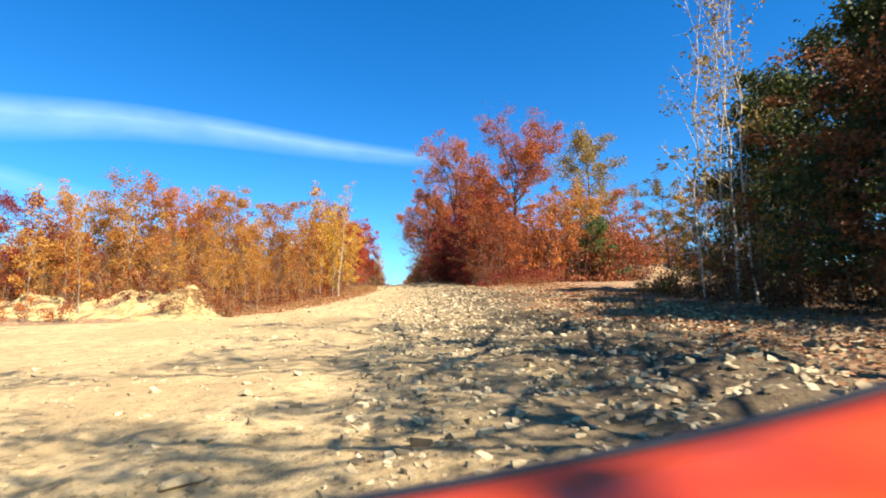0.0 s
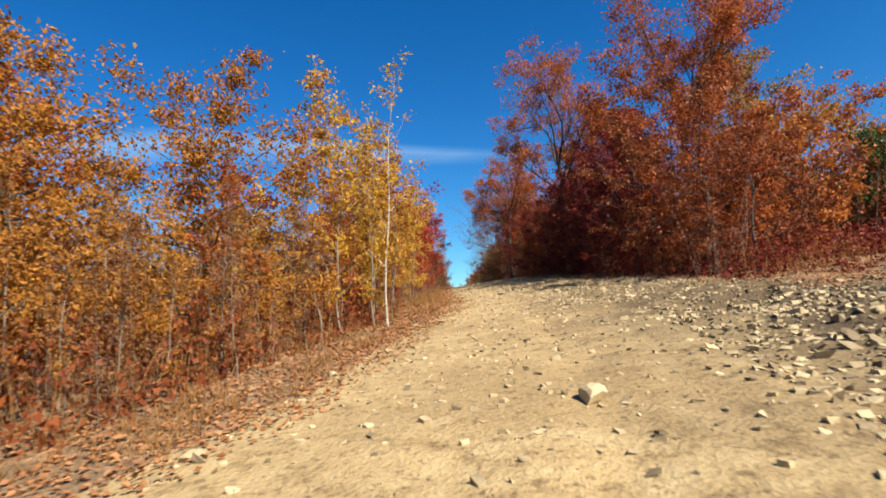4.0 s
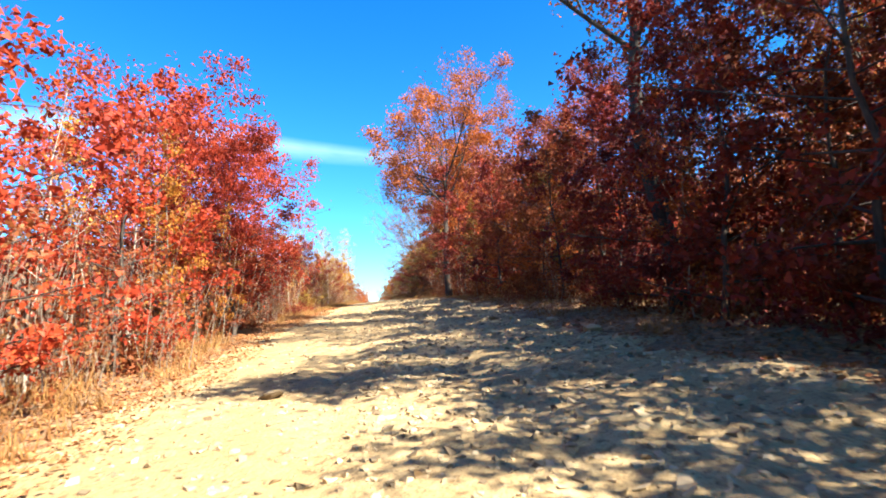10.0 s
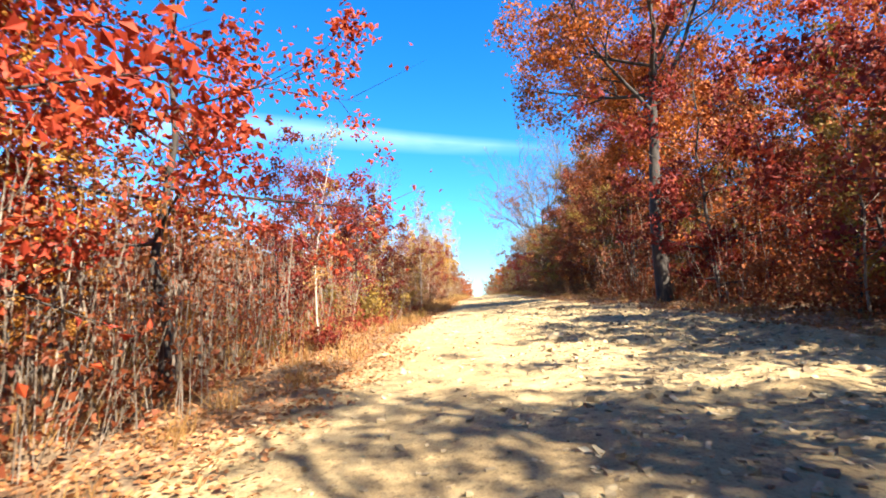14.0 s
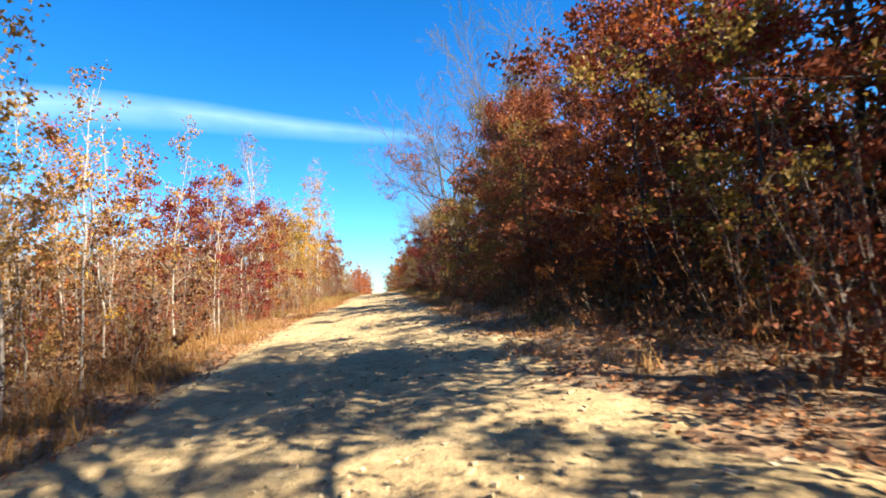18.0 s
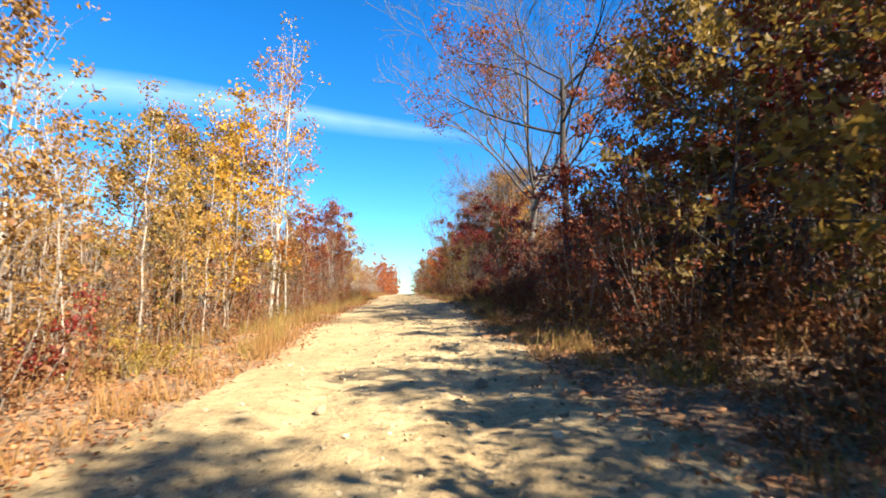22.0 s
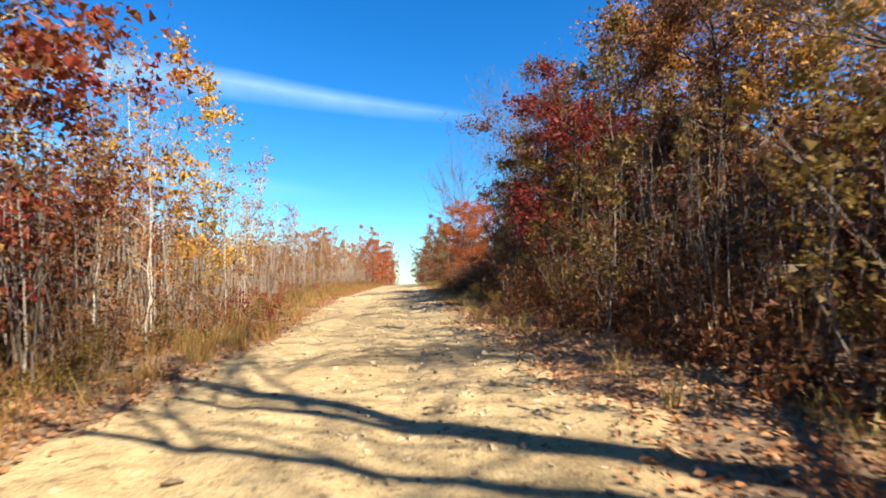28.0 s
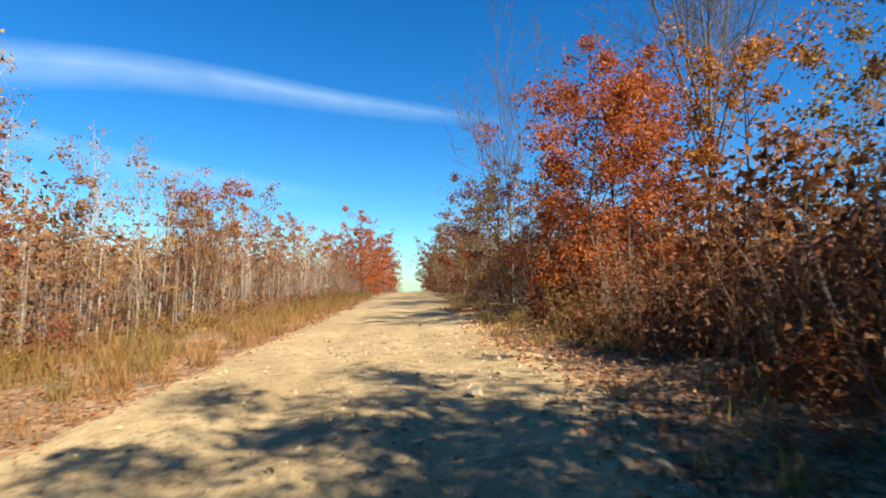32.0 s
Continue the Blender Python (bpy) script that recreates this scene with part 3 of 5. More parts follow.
#          height, bark, then the way it grows
SHAPES = {
    "tall_oak": (16.0, "dark", dict(h=16, r0=0.2, limbs=26, reach=3.5, start=0.24, rise=6, twigs=7, crook=0.14), 15000, 0.195, 0.52, 55),
    "sparse_oak": (16.0, "dark", dict(h=16, r0=0.21, fork=0.5, arms=7, low=12, high=55, reach=5.5, split=(7, 5, 3)), 5200, 0.14, 0.34, 26),
    "forked_oak": (18.0, "dark", dict(h=18, r0=0.26, fork=0.42, arms=9, low=10, high=60, reach=5.2, split=(8, 5, 3)), 23000, 0.16, 0.42, 50),
    "high_oak": (8.0, "dark", dict(h=8, r0=0.085, limbs=24, reach=2.9, start=0.28, rise=2, twigs=4, crook=0.12), 7200, 0.132, 0.27, 36),
    "oak": (7.5, "dark", dict(h=7.5, r0=0.075, limbs=26, reach=2.7, start=0.06, rise=4, twigs=3, crook=0.12), 5400, 0.142, 0.26, 34),
    "dense_oak": (7.5, "dark", dict(h=7.5, r0=0.08, limbs=28, reach=2.5, start=0.10, rise=6, twigs=4, crook=0.10), 9500, 0.132, 0.3, 40),
    "sapling": (7.0, "grey", dict(h=7, r0=0.034, limbs=18, reach=1.3, start=0.10, rise=34, twigs=2, crook=0.09, lean=0.05), 1800, 0.112, 0.18, 20),
    "birch": (8.5, "pale", dict(h=8.5, r0=0.04, limbs=16, reach=1.3, start=0.22, rise=36, twigs=2, crook=0.09, lean=0.06), 800, 0.11, 0.18, 13),
    "open_oak": (14.0, "dark", dict(h=14, r0=0.16, limbs=30, reach=3.3, start=0.47, rise=4, twigs=7, crook=0.10), 16000, 0.165, 0.46, 60),
    "bare_birch": (7.5, "pale", dict(h=7.5, r0=0.032, limbs=14, reach=1.1, start=0.2, rise=42, twigs=3, crook=0.09, lean=0.07), 110, 0.10, 0.15, 5),
    "tall_evergreen": (9.5, "dark", dict(h=9.5, r0=0.12, limbs=44, reach=3.0, start=0.04, rise=8, twigs=5, crook=0.05, round_top=False), 16000, 0.15, 0.36, 60),
    "bare_tree": (15.0, "dull", dict(h=15, r0=0.21, fork=0.30, arms=11, low=12, high=60, reach=5.8, split=(10, 7, 4)), 60, 0.12, 0.1, 2),
    "twiggy_tree": (15.0, "dull", dict(h=15, r0=0.12, fork=0.3, arms=8, low=58, high=80, reach=3.0, split=(7, 5, 4)), 90, 0.11, 0.1, 2),
    "tall_birch": (11.5, "pale", dict(h=11.5, r0=0.075, limbs=17, reach=1.7, start=0.34, rise=38, twigs=3, crook=0.05, lean=0.10), 700, 0.11, 0.2, 12),
    "shrub_evergreen": (5.0, "dark", dict(h=5, r0=0.06, limbs=28, reach=1.7, start=0.03, rise=16, twigs=4, crook=0.05, round_top=False), 7500, 0.105, 0.25, 75),
}
NAMES = {"dense_oak": "young_oak", "forked_oak": "oak_tree", "twiggy_tree": "bare_tree", "tall_birch": "birch_tree", "tall_evergreen": "evergreen_tree", "open_oak": "oak_tree", "bare_birch": "birch_tree", "high_oak": "oak_tree", "sparse_oak": "oak_tree", "tall_oak": "oak_tree", "oak": "young_oak", "sapling": "sapling", "birch": "birch_tree", "bare_tree": "bare_tree",
         "shrub_evergreen": "evergreen_tree", "thicket": "thicket_shrub", "bush": "low_bush"}
WORDS = {"lush": "fresh green", "gold": "golden", "yellow": "yellow", "orange": "orange", "scarlet": "scarlet", "crimson": "deep crimson", "russet": "russet",
         "brown": "withered brown", "tan": "pale tan", "straw": "straw-yellow", "olive": "olive-yellow", "green": "dark green"}
FORM = {"dense_oak": "young oak thick with {} leaves", "forked_oak": "tall forked oak with a broad crown of {} leaves", "twiggy_tree": "upright leafless tree with grey twigs and few {} leaves", "tall_birch": "tall leaning white-barked birch with few {} leaves", "tall_evergreen": "tall evergreen tree with dense {} foliage", "open_oak": "tall open oak with {} leaves and sky between its limbs", "bare_birch": "nearly leafless pale birch with a few {} leaves", "high_oak": "oak with a spreading crown of {} leaves over bare trunk", "sparse_oak": "tall dark-trunked oak with thin remaining {} leaves", "tall_oak": "tall oak with {} autumn leaves and a dark trunk", "oak": "young oak with {} leaves down to the ground",
        "sapling": "slender sapling with {} leaves on thin grey stem", "birch": "thin pale-barked birch with sparse {} leaves",
        "bare_tree": "bare grey tree with a few {} leaves", "shrub_evergreen": "bushy evergreen with dense {} foliage",
        "thicket": "thicket of thin grey stems with sparse {} leaves", "bush": "low roadside bush with {} leaves"}
GROUPS = {"dense_oak": "oaks along the road", "forked_oak": "oaks along the road", "twiggy_tree": "bare trees", "tall_birch": "birches along the road", "tall_evergreen": "evergreens", "open_oak": "oaks along the road", "bare_birch": "birches along the road", "high_oak": "oaks along the road", "sparse_oak": "oaks along the road", "tall_oak": "oaks along the road", "oak": "oaks along the road", "sapling": "saplings along the road", "birch": "birches along the road",
          "bare_tree": "bare trees", "shrub_evergreen": "evergreens", "thicket": "thickets along the road", "bush": "bushes along the road"}
_shape, _proto, FAR = {}, {}, {}


def shape(kind, v):
    """The trunk mesh and the crown arrays of one kind, variant v."""
    if (kind, v) not in _shape:
        rng = np.random.default_rng(100 + 17 * v + sum(map(ord, kind)))
        lean_count, lean_size = (0.5, 1.25) if v >= 3 else (1.0, 1.0)
        if kind == "thicket":
            tubes, leaves = clump(rng, 15 if v < 3 else 9, 5.0, 1.0, int(560 * lean_count), 0.108 * lean_size)
            bark = "grey"
        elif kind == "bush":
            tubes, leaves = clump(rng, 10, 1.8, 0.8, int(900 * lean_count), 0.09 * lean_size)
            bark = "grey"
        else:
            _, bark, how, count, size, spread, per = SHAPES[kind]
            if v >= 3 and "fork" not in how:
                how = dict(how, twigs=1)
            tubes, spots = fork_tree(rng, **how) if "fork" in how else grow(rng, **how)
            leaves = crown(rng, spots, int(count * lean_count), size * lean_size, spread, max(2, int(per * lean_count)), 0.0 if v >= 3 else 1.0 if kind in ("high_oak", "dense_oak") else 0.3)
        _shape[kind, v] = tubes.mesh("trunk", BARK[bark]), leaves
    return _shape[kind, v]


def plant(kind, tint, x, y, scale=1.0, v=None, turn=None, tall=1.0, far=False, tip=0.0):
    """One tree or bush, its trunk and its crown under an Empty at its foot."""
    v = (3 if far else R.randrange(3)) if v is None else v
    m = Matrix.LocRotScale((x, y, top_z(x, y)), Euler((R.uniform(-.04, .04), R.uniform(-.04, .04) + tip, (0.0 if tip else R.uniform(0, 6.28)) if turn is None else turn)),
                           (scale, scale, scale * tall))
    key = (kind, tint, v)
    if far and kind in ("sapling", "thicket", "birch", "bare_birch", "bush"):
        FAR.setdefault(key, []).append(m)
        return None
    if key in _proto:
        own = _proto[key].matrix_basis.to_scale()
        return copy_thing(_proto[key], m @ Matrix.Diagonal((1 / own.x, 1 / own.y, 1 / own.z, 1)))
    trunk, (lv, lf) = shape(kind, v)
    root = new(NAMES[kind])
    root.empty_display_size = 0.3
    tagged(root, FORM[kind].format(WORDS[tint]), "bush" if kind in ("bush", "thicket") else "tree", GROUPS[kind])
    stem = new("branchwork" if kind in ("thicket", "bush") else "trunk", trunk)
    leaf = new("crown", raw_mesh("crown", lv, [lf], LEAF[tint]))
    stem.parent = leaf.parent = root
    root.matrix_basis = m
    _proto[key] = root
    return root


R = random.Random(11)
HERO = [
    # kind, tint, x, y, scale, then lean, variant and turn where they matter
    ("tall_evergreen", "green", 16.6, 20.6, 1.0), ("tall_evergreen", "green", 19.2, 20.4, 1.15), ("tall_evergreen", "green", 16.4, 15.8, 1.0), ("tall_evergreen", "green", 15.0, 11.6, 1.0), ("tall_evergreen", "green", 14.6, 8.4, 1.0),
    ("sapling", "olive", 12.3, 20.4, 0.62), ("thicket", "olive", 11.9, 19.4, 0.75), ("sapling", "yellow", 12.6, 22.0, 0.6), ("thicket", "brown", 13.0, 18.4, 0.8), ("bush", "brown", 12.2, 17.6, 1.0),
    ("bare_birch", "olive", 11.4, 18.8, 1.5), ("birch", "olive", 12.2, 18.0, 1.35), ("bare_birch", "olive", 12.8, 19.6, 1.6), ("birch", "olive", 13.2, 21.2, 1.2), ("bush", "olive", 11.6, 22.4, 0.9),
    ("bush", "brown", 14.6, 23.0, 1.1), ("thicket", "olive", 16.2, 24.0, 0.8),
    ("sparse_oak", "olive", 10.5, 3.0, 0.8), ("tall_evergreen", "green", 12.6, 7.4, 0.9), ("oak", "brown", 11.0, 8.6, 0.8), ("oak", "brown", 11.8, 11.0, 0.8), ("bush", "brown", 10.4, 10.2, 1.0), ("tall_evergreen", "green", 13.6, 13.4, 0.95), ("bush", "brown", 11.2, 12.4, 1.0), ("bush", "brown", 10.9, 14.6, 1.0), ("bush", "russet", 11.4, 16.4, 0.9), ("thicket", "olive", 12.0, 14.2, 0.9), ("thicket", "olive", 12.2, 16.8, 1.1), ("bare_birch", "olive", 11.2, 15.6, 1.4), ("tall_evergreen", "green", 18.0, 23.5, 1.0), ("sparse_oak", "olive", 8.6, 1.6, 0.95), ("birch", "olive", 6.8, -1.5, 1.1), ("sparse_oak", "olive", 7.6, -2.0, 0.8), ("oak", "brown", 8.0, -6.5, 1.0),
    ("forked_oak", "orange", 13.0, 54.0, 0.95, 0.0, 1, 2.0), ("oak", "orange", 9.8, 46.0, 0.8), ("oak", "orange", 8.8, 43.0, 0.68), ("oak", "orange", 13.4, 48.0, 0.85),
    ("shrub_evergreen", "lush", 18.6, 48.0, 1.15), ("oak", "olive", 27.0, 50.5, 1.1), ("oak", "gold", 30.0, 51.0, 1.0), ("oak", "brown", 32.0, 48.0, 1.15), ("oak", "olive", 34.5, 47.0, 1.2), ("oak", "olive", 36.5, 50.0, 1.3), ("oak", "gold", 19.5, 53.0, 1.1), ("oak", "orange", 23.0, 55.5, 1.1), ("tall_oak", "olive", 31.0, 82.0, 1.35),
    ("oak", "gold", 16.5, 51.5, 1.0), ("oak", "orange", 27.0, 58.0, 1.0), ("oak", "gold", 30.0, 60.0, 0.9),
    ("thicket", "gold", 21.0, 52.0, 1.0), ("oak", "orange", 34.0, 62.0, 0.8), ("oak", "orange", 18.5, 60.0, 1.2),
    ("oak", "crimson", 7.4, 50.0, 1.0), ("oak", "russet", 7.8, 40.0, 0.75), ("oak", "crimson", 8.2, 54.8, 1.02), ("oak", "crimson", 6.9, 58.5, 0.9), ("oak", "crimson", 6.8, 62.0, 0.85), ("tall_oak", "russet", 11.5, 58.5, 0.5), ("tall_oak", "crimson", 10.6, 55.8, 0.44), ("tall_oak", "russet", 10.4, 61.2, 0.5), ("tall_oak", "russet", 13.2, 64.5, 0.6), ("tall_oak", "russet", 10.6, 68.0, 0.55), ("tall_oak", "crimson", 10.2, 73.5, 0.55), ("oak", "russet", 7.6, 60.0, 0.7),
    ("forked_oak", "orange", 7.9, 65.2, 0.9, -0.13, 0, 0.5), ("oak", "scarlet", 9.6, 71.0, 0.95), ("open_oak", "orange", 7.7, 95.5, 0.84), ("forked_oak", "orange", 5.7, 90.8, 0.88, -0.03, 1, 1.0), ("thicket", "russet", 6.3, 94.4, 1.0), ("oak", "russet", 6.8, 97.6, 0.7), ("thicket", "russet", 6.0, 96.2, 0.9), ("tall_oak", "orange", 10.8, 108.2, 0.95), ("tall_oak", "olive", 14.0, 102.0, 0.7), ("tall_oak", "orange", 16.0, 95.0, 0.86), ("oak", "crimson", 6.6, 79.0, 0.85), ("oak", "scarlet", 8.8, 81.5, 0.95), ("oak", "crimson", 6.6, 88.5, 1.0), ("oak", "orange", 9.6, 90.0, 1.0),
    ("dense_oak", "gold", -9.4, 31.0, 0.74), ("dense_oak", "orange", -10.8, 32.4, 0.7), ("dense_oak", "gold", -14.6, 30.6, 0.85), ("dense_oak", "orange", -13.0, 31.8, 0.8),
    ("dense_oak", "crimson", -19.5, 29.6, 0.72), ("dense_oak", "gold", -7.0, 33.6, 0.7), ("dense_oak", "gold", -17.0, 31.0, 0.75),
    ("birch", "yellow", -3.9, 38.0, 0.9), ("sapling", "yellow", -4.3, 38.4, 0.85), ("sapling", "yellow", -4.9, 36.5, 0.9), ("sapling", "yellow", -4.6, 40.5, 0.9), ("sapling", "gold", -5.6, 38.6, 1.05), ("sapling", "yellow", -4.4, 44.6, 0.95), ("sapling", "yellow", -4.9, 46.0, 0.9), ("dense_oak", "scarlet", -5.0, 45.6, 0.42), ("dense_oak", "crimson", -6.2, 46.6, 0.5), ("dense_oak", "scarlet", -6.2, 52.4, 1.0), ("sapling", "yellow", -3.9, 49.2, 0.8), ("sapling", "yellow", -4.3, 50.4, 0.85), ("oak", "scarlet", -5.6, 56.0, 0.8),
    ("dense_oak", "scarlet", -5.6, 74.6, 1.0), ("oak", "scarlet", -5.2, 60.0, 0.7), ("oak", "scarlet", -5.0, 65.0, 0.75), ("high_oak", "scarlet", -5.7, 69.6, 0.9),
    ("high_oak", "scarlet", -5.3, 79.8, 1.0), ("high_oak", "scarlet", -7.4, 77.4, 0.9),
    ("oak", "crimson", -5.6, 96.5, 0.6), ("oak", "crimson", -5.4, 93.0, 0.62), ("bare_tree", "brown", -7.2, 95.0, 0.42), ("birch", "olive", -6.0, 98.0, 0.75), ("dense_oak", "crimson", -6.8, 92.0, 0.7), ("oak", "crimson", -5.2, 115.6, 0.55), ("oak", "crimson", -5.0, 119.2, 0.7), ("oak", "crimson", -5.6, 112.4, 0.6), ("oak", "russet", -6.7, 110.0, 0.7),
    ("bare_tree", "brown", 8.9, 153.5, 1.28), ("sparse_oak", "russet", 8.6, 144.5, 1.0, -0.08), ("oak", "crimson", 8.8, 137.5, 0.8), ("tall_oak", "crimson", 11.6, 131.6, 0.74), ("tall_oak", "russet", 12.6, 134.0, 0.85), ("tall_oak", "russet", 11.2, 136.6, 0.55), ("tall_oak", "brown", 8.8, 183.4, 0.66), ("tall_oak", "gold", 11.0, 177.2, 0.64), ("tall_oak", "brown", 11.6, 173.4, 0.72), ("tall_oak", "brown", 13.6, 178.4, 0.8), ("tall_oak", "brown", 11.2, 187.5, 0.58), ("tall_oak", "olive", 11.0, 136.0, 0.95), ("tall_oak", "olive", 9.6, 124.5, 0.6), ("tall_oak", "russet", 9.4, 117.0, 0.66),
    ("open_oak", "russet", 10.2, 110.0, 0.66), ("tall_oak", "russet", 12.0, 129.5, 0.74), ("twiggy_tree", "brown", 10.6, 130.0, 1.3), ("tall_birch", "yellow", -5.1, 143.6, 1.0), ("tall_birch", "yellow", -4.5, 140.6, 1.0), ("tall_birch", "straw", -5.4, 126.0, 0.9), ("tall_birch", "straw", -5.9, 127.6, 0.9), ("dense_oak", "gold", -7.2, 141.8, 0.95), ("dense_oak", "olive", -6.4, 139.0, 0.85), ("sapling", "yellow", -4.6, 136.2, 1.0), ("sapling", "yellow", -5.2, 137.2, 1.0), ("oak", "russet", -5.4, 149.0, 0.5), ("oak", "crimson", -6.0, 152.0, 0.55), ("oak", "olive", -6.8, 134.5, 0.75), ("oak", "crimson", 5.9, 147.5, 0.66), ("bare_tree", "brown", 9.2, 162.0, 0.85),
    ("oak", "crimson", 5.8, 171.5, 0.76), ("oak", "brown", 7.4, 173.0, 0.85), ("tall_oak", "gold", 11.8, 170.0, 0.66), ("oak", "russet", -6.8, 163.8, 0.95), ("sapling", "russet", -5.0, 163.0, 1.0), ("sapling", "russet", -5.8, 166.6, 1.05), ("sapling", "yellow", -5.0, 172.6, 0.95), ("sapling", "russet", -4.9, 160.5, 0.95), ("oak", "brown", 8.0, 178.6, 0.95), ("oak", "brown", 7.9, 182.0, 0.88), ("oak", "russet", 9.0, 176.2, 0.9), ("dense_oak", "orange", 5.5, 200.0, 0.76), ("dense_oak", "orange", 6.6, 201.8, 0.84), ("thicket", "brown", 9.0, 190.0, 1.2), ("thicket", "brown", 8.4, 193.0, 1.2), ("sapling", "olive", 9.8, 197.0, 0.95), ("oak", "gold", 10.4, 202.0, 1.0), ("oak", "orange", 9.2, 206.0, 0.9), ("twiggy_tree", "brown", 7.4, 222.0, 1.05), ("twiggy_tree", "brown", 11.0, 205.0, 1.1), ("twiggy_tree", "brown", 12.4, 206.5, 1.0),
    ("oak", "crimson", -6.6, 165.0, 0.95), ("sapling", "yellow", -5.4, 171.0, 1.05),
    ("bush", "olive", -4.6, 92.0, 1.0), ("bush", "olive", -4.2, 94.0, 0.9), ("bush", "olive", -5.0, 90.5, 1.1),
    ("bush", "orange", -13.6, 22.9, 0.65), ("bush", "orange", -15.4, 23.6, 0.75), ("bush", "tan", -8.4, 23.2, 0.7), ("bush", "tan", -7.5, 24.0, 0.75), ("bush", "russet", -9.4, 22.9, 0.45), ("bush", "gold", -18.0, 24.2, 0.7), ("thicket", "gold", -12.8, 25.6, 0.5),
    ("oak", "crimson", 8.8, 51.0, 0.95), ("tall_oak", "russet", 11.4, 98.5, 0.58), ("tall_oak", "crimson", 10.4, 103.2, 0.56),
    ("oak", "orange", 8.7, 77.0, 0.85), ("oak", "crimson", 8.5, 81.0, 0.8), ("oak", "russet", 10.4, 79.0, 1.05), ("oak", "crimson", 8.6, 85.2, 0.85),
    ("oak", "brown", 7.4, 186.8, 0.66), ("oak", "brown", 8.0, 189.4, 0.7), ("oak", "brown", 10.5, 180.0, 0.85), ("oak", "brown", 12.0, 184.0, 0.85), ("oak", "brown", 10.8, 188.0, 0.8), ("oak", "brown", 12.5, 191.0, 0.85), ("oak", "brown", 11.0, 194.5, 0.75), ("oak", "brown", 14.0, 187.0, 0.95), ("thicket", "brown", 5.2, 185.4, 0.7),
    ("sapling", "gold", -11.0, 194.7, 0.5), ("birch", "gold", -4.2, 140.6, 1.15), ("birch", "gold", -4.0, 141.2, 1.1), ("oak", "orange", -9.5, 213.0, 0.75),
]
for kind, tint, x, y, s, *more in HERO:
    R.seed(int(x * 100) * 31 + int(y * 10))
    tip, v, turn = (list(more) + [0.0, None, None][len(more):])
    plant(kind, tint, x, y, s, v=v, turn=turn, tip=tip)

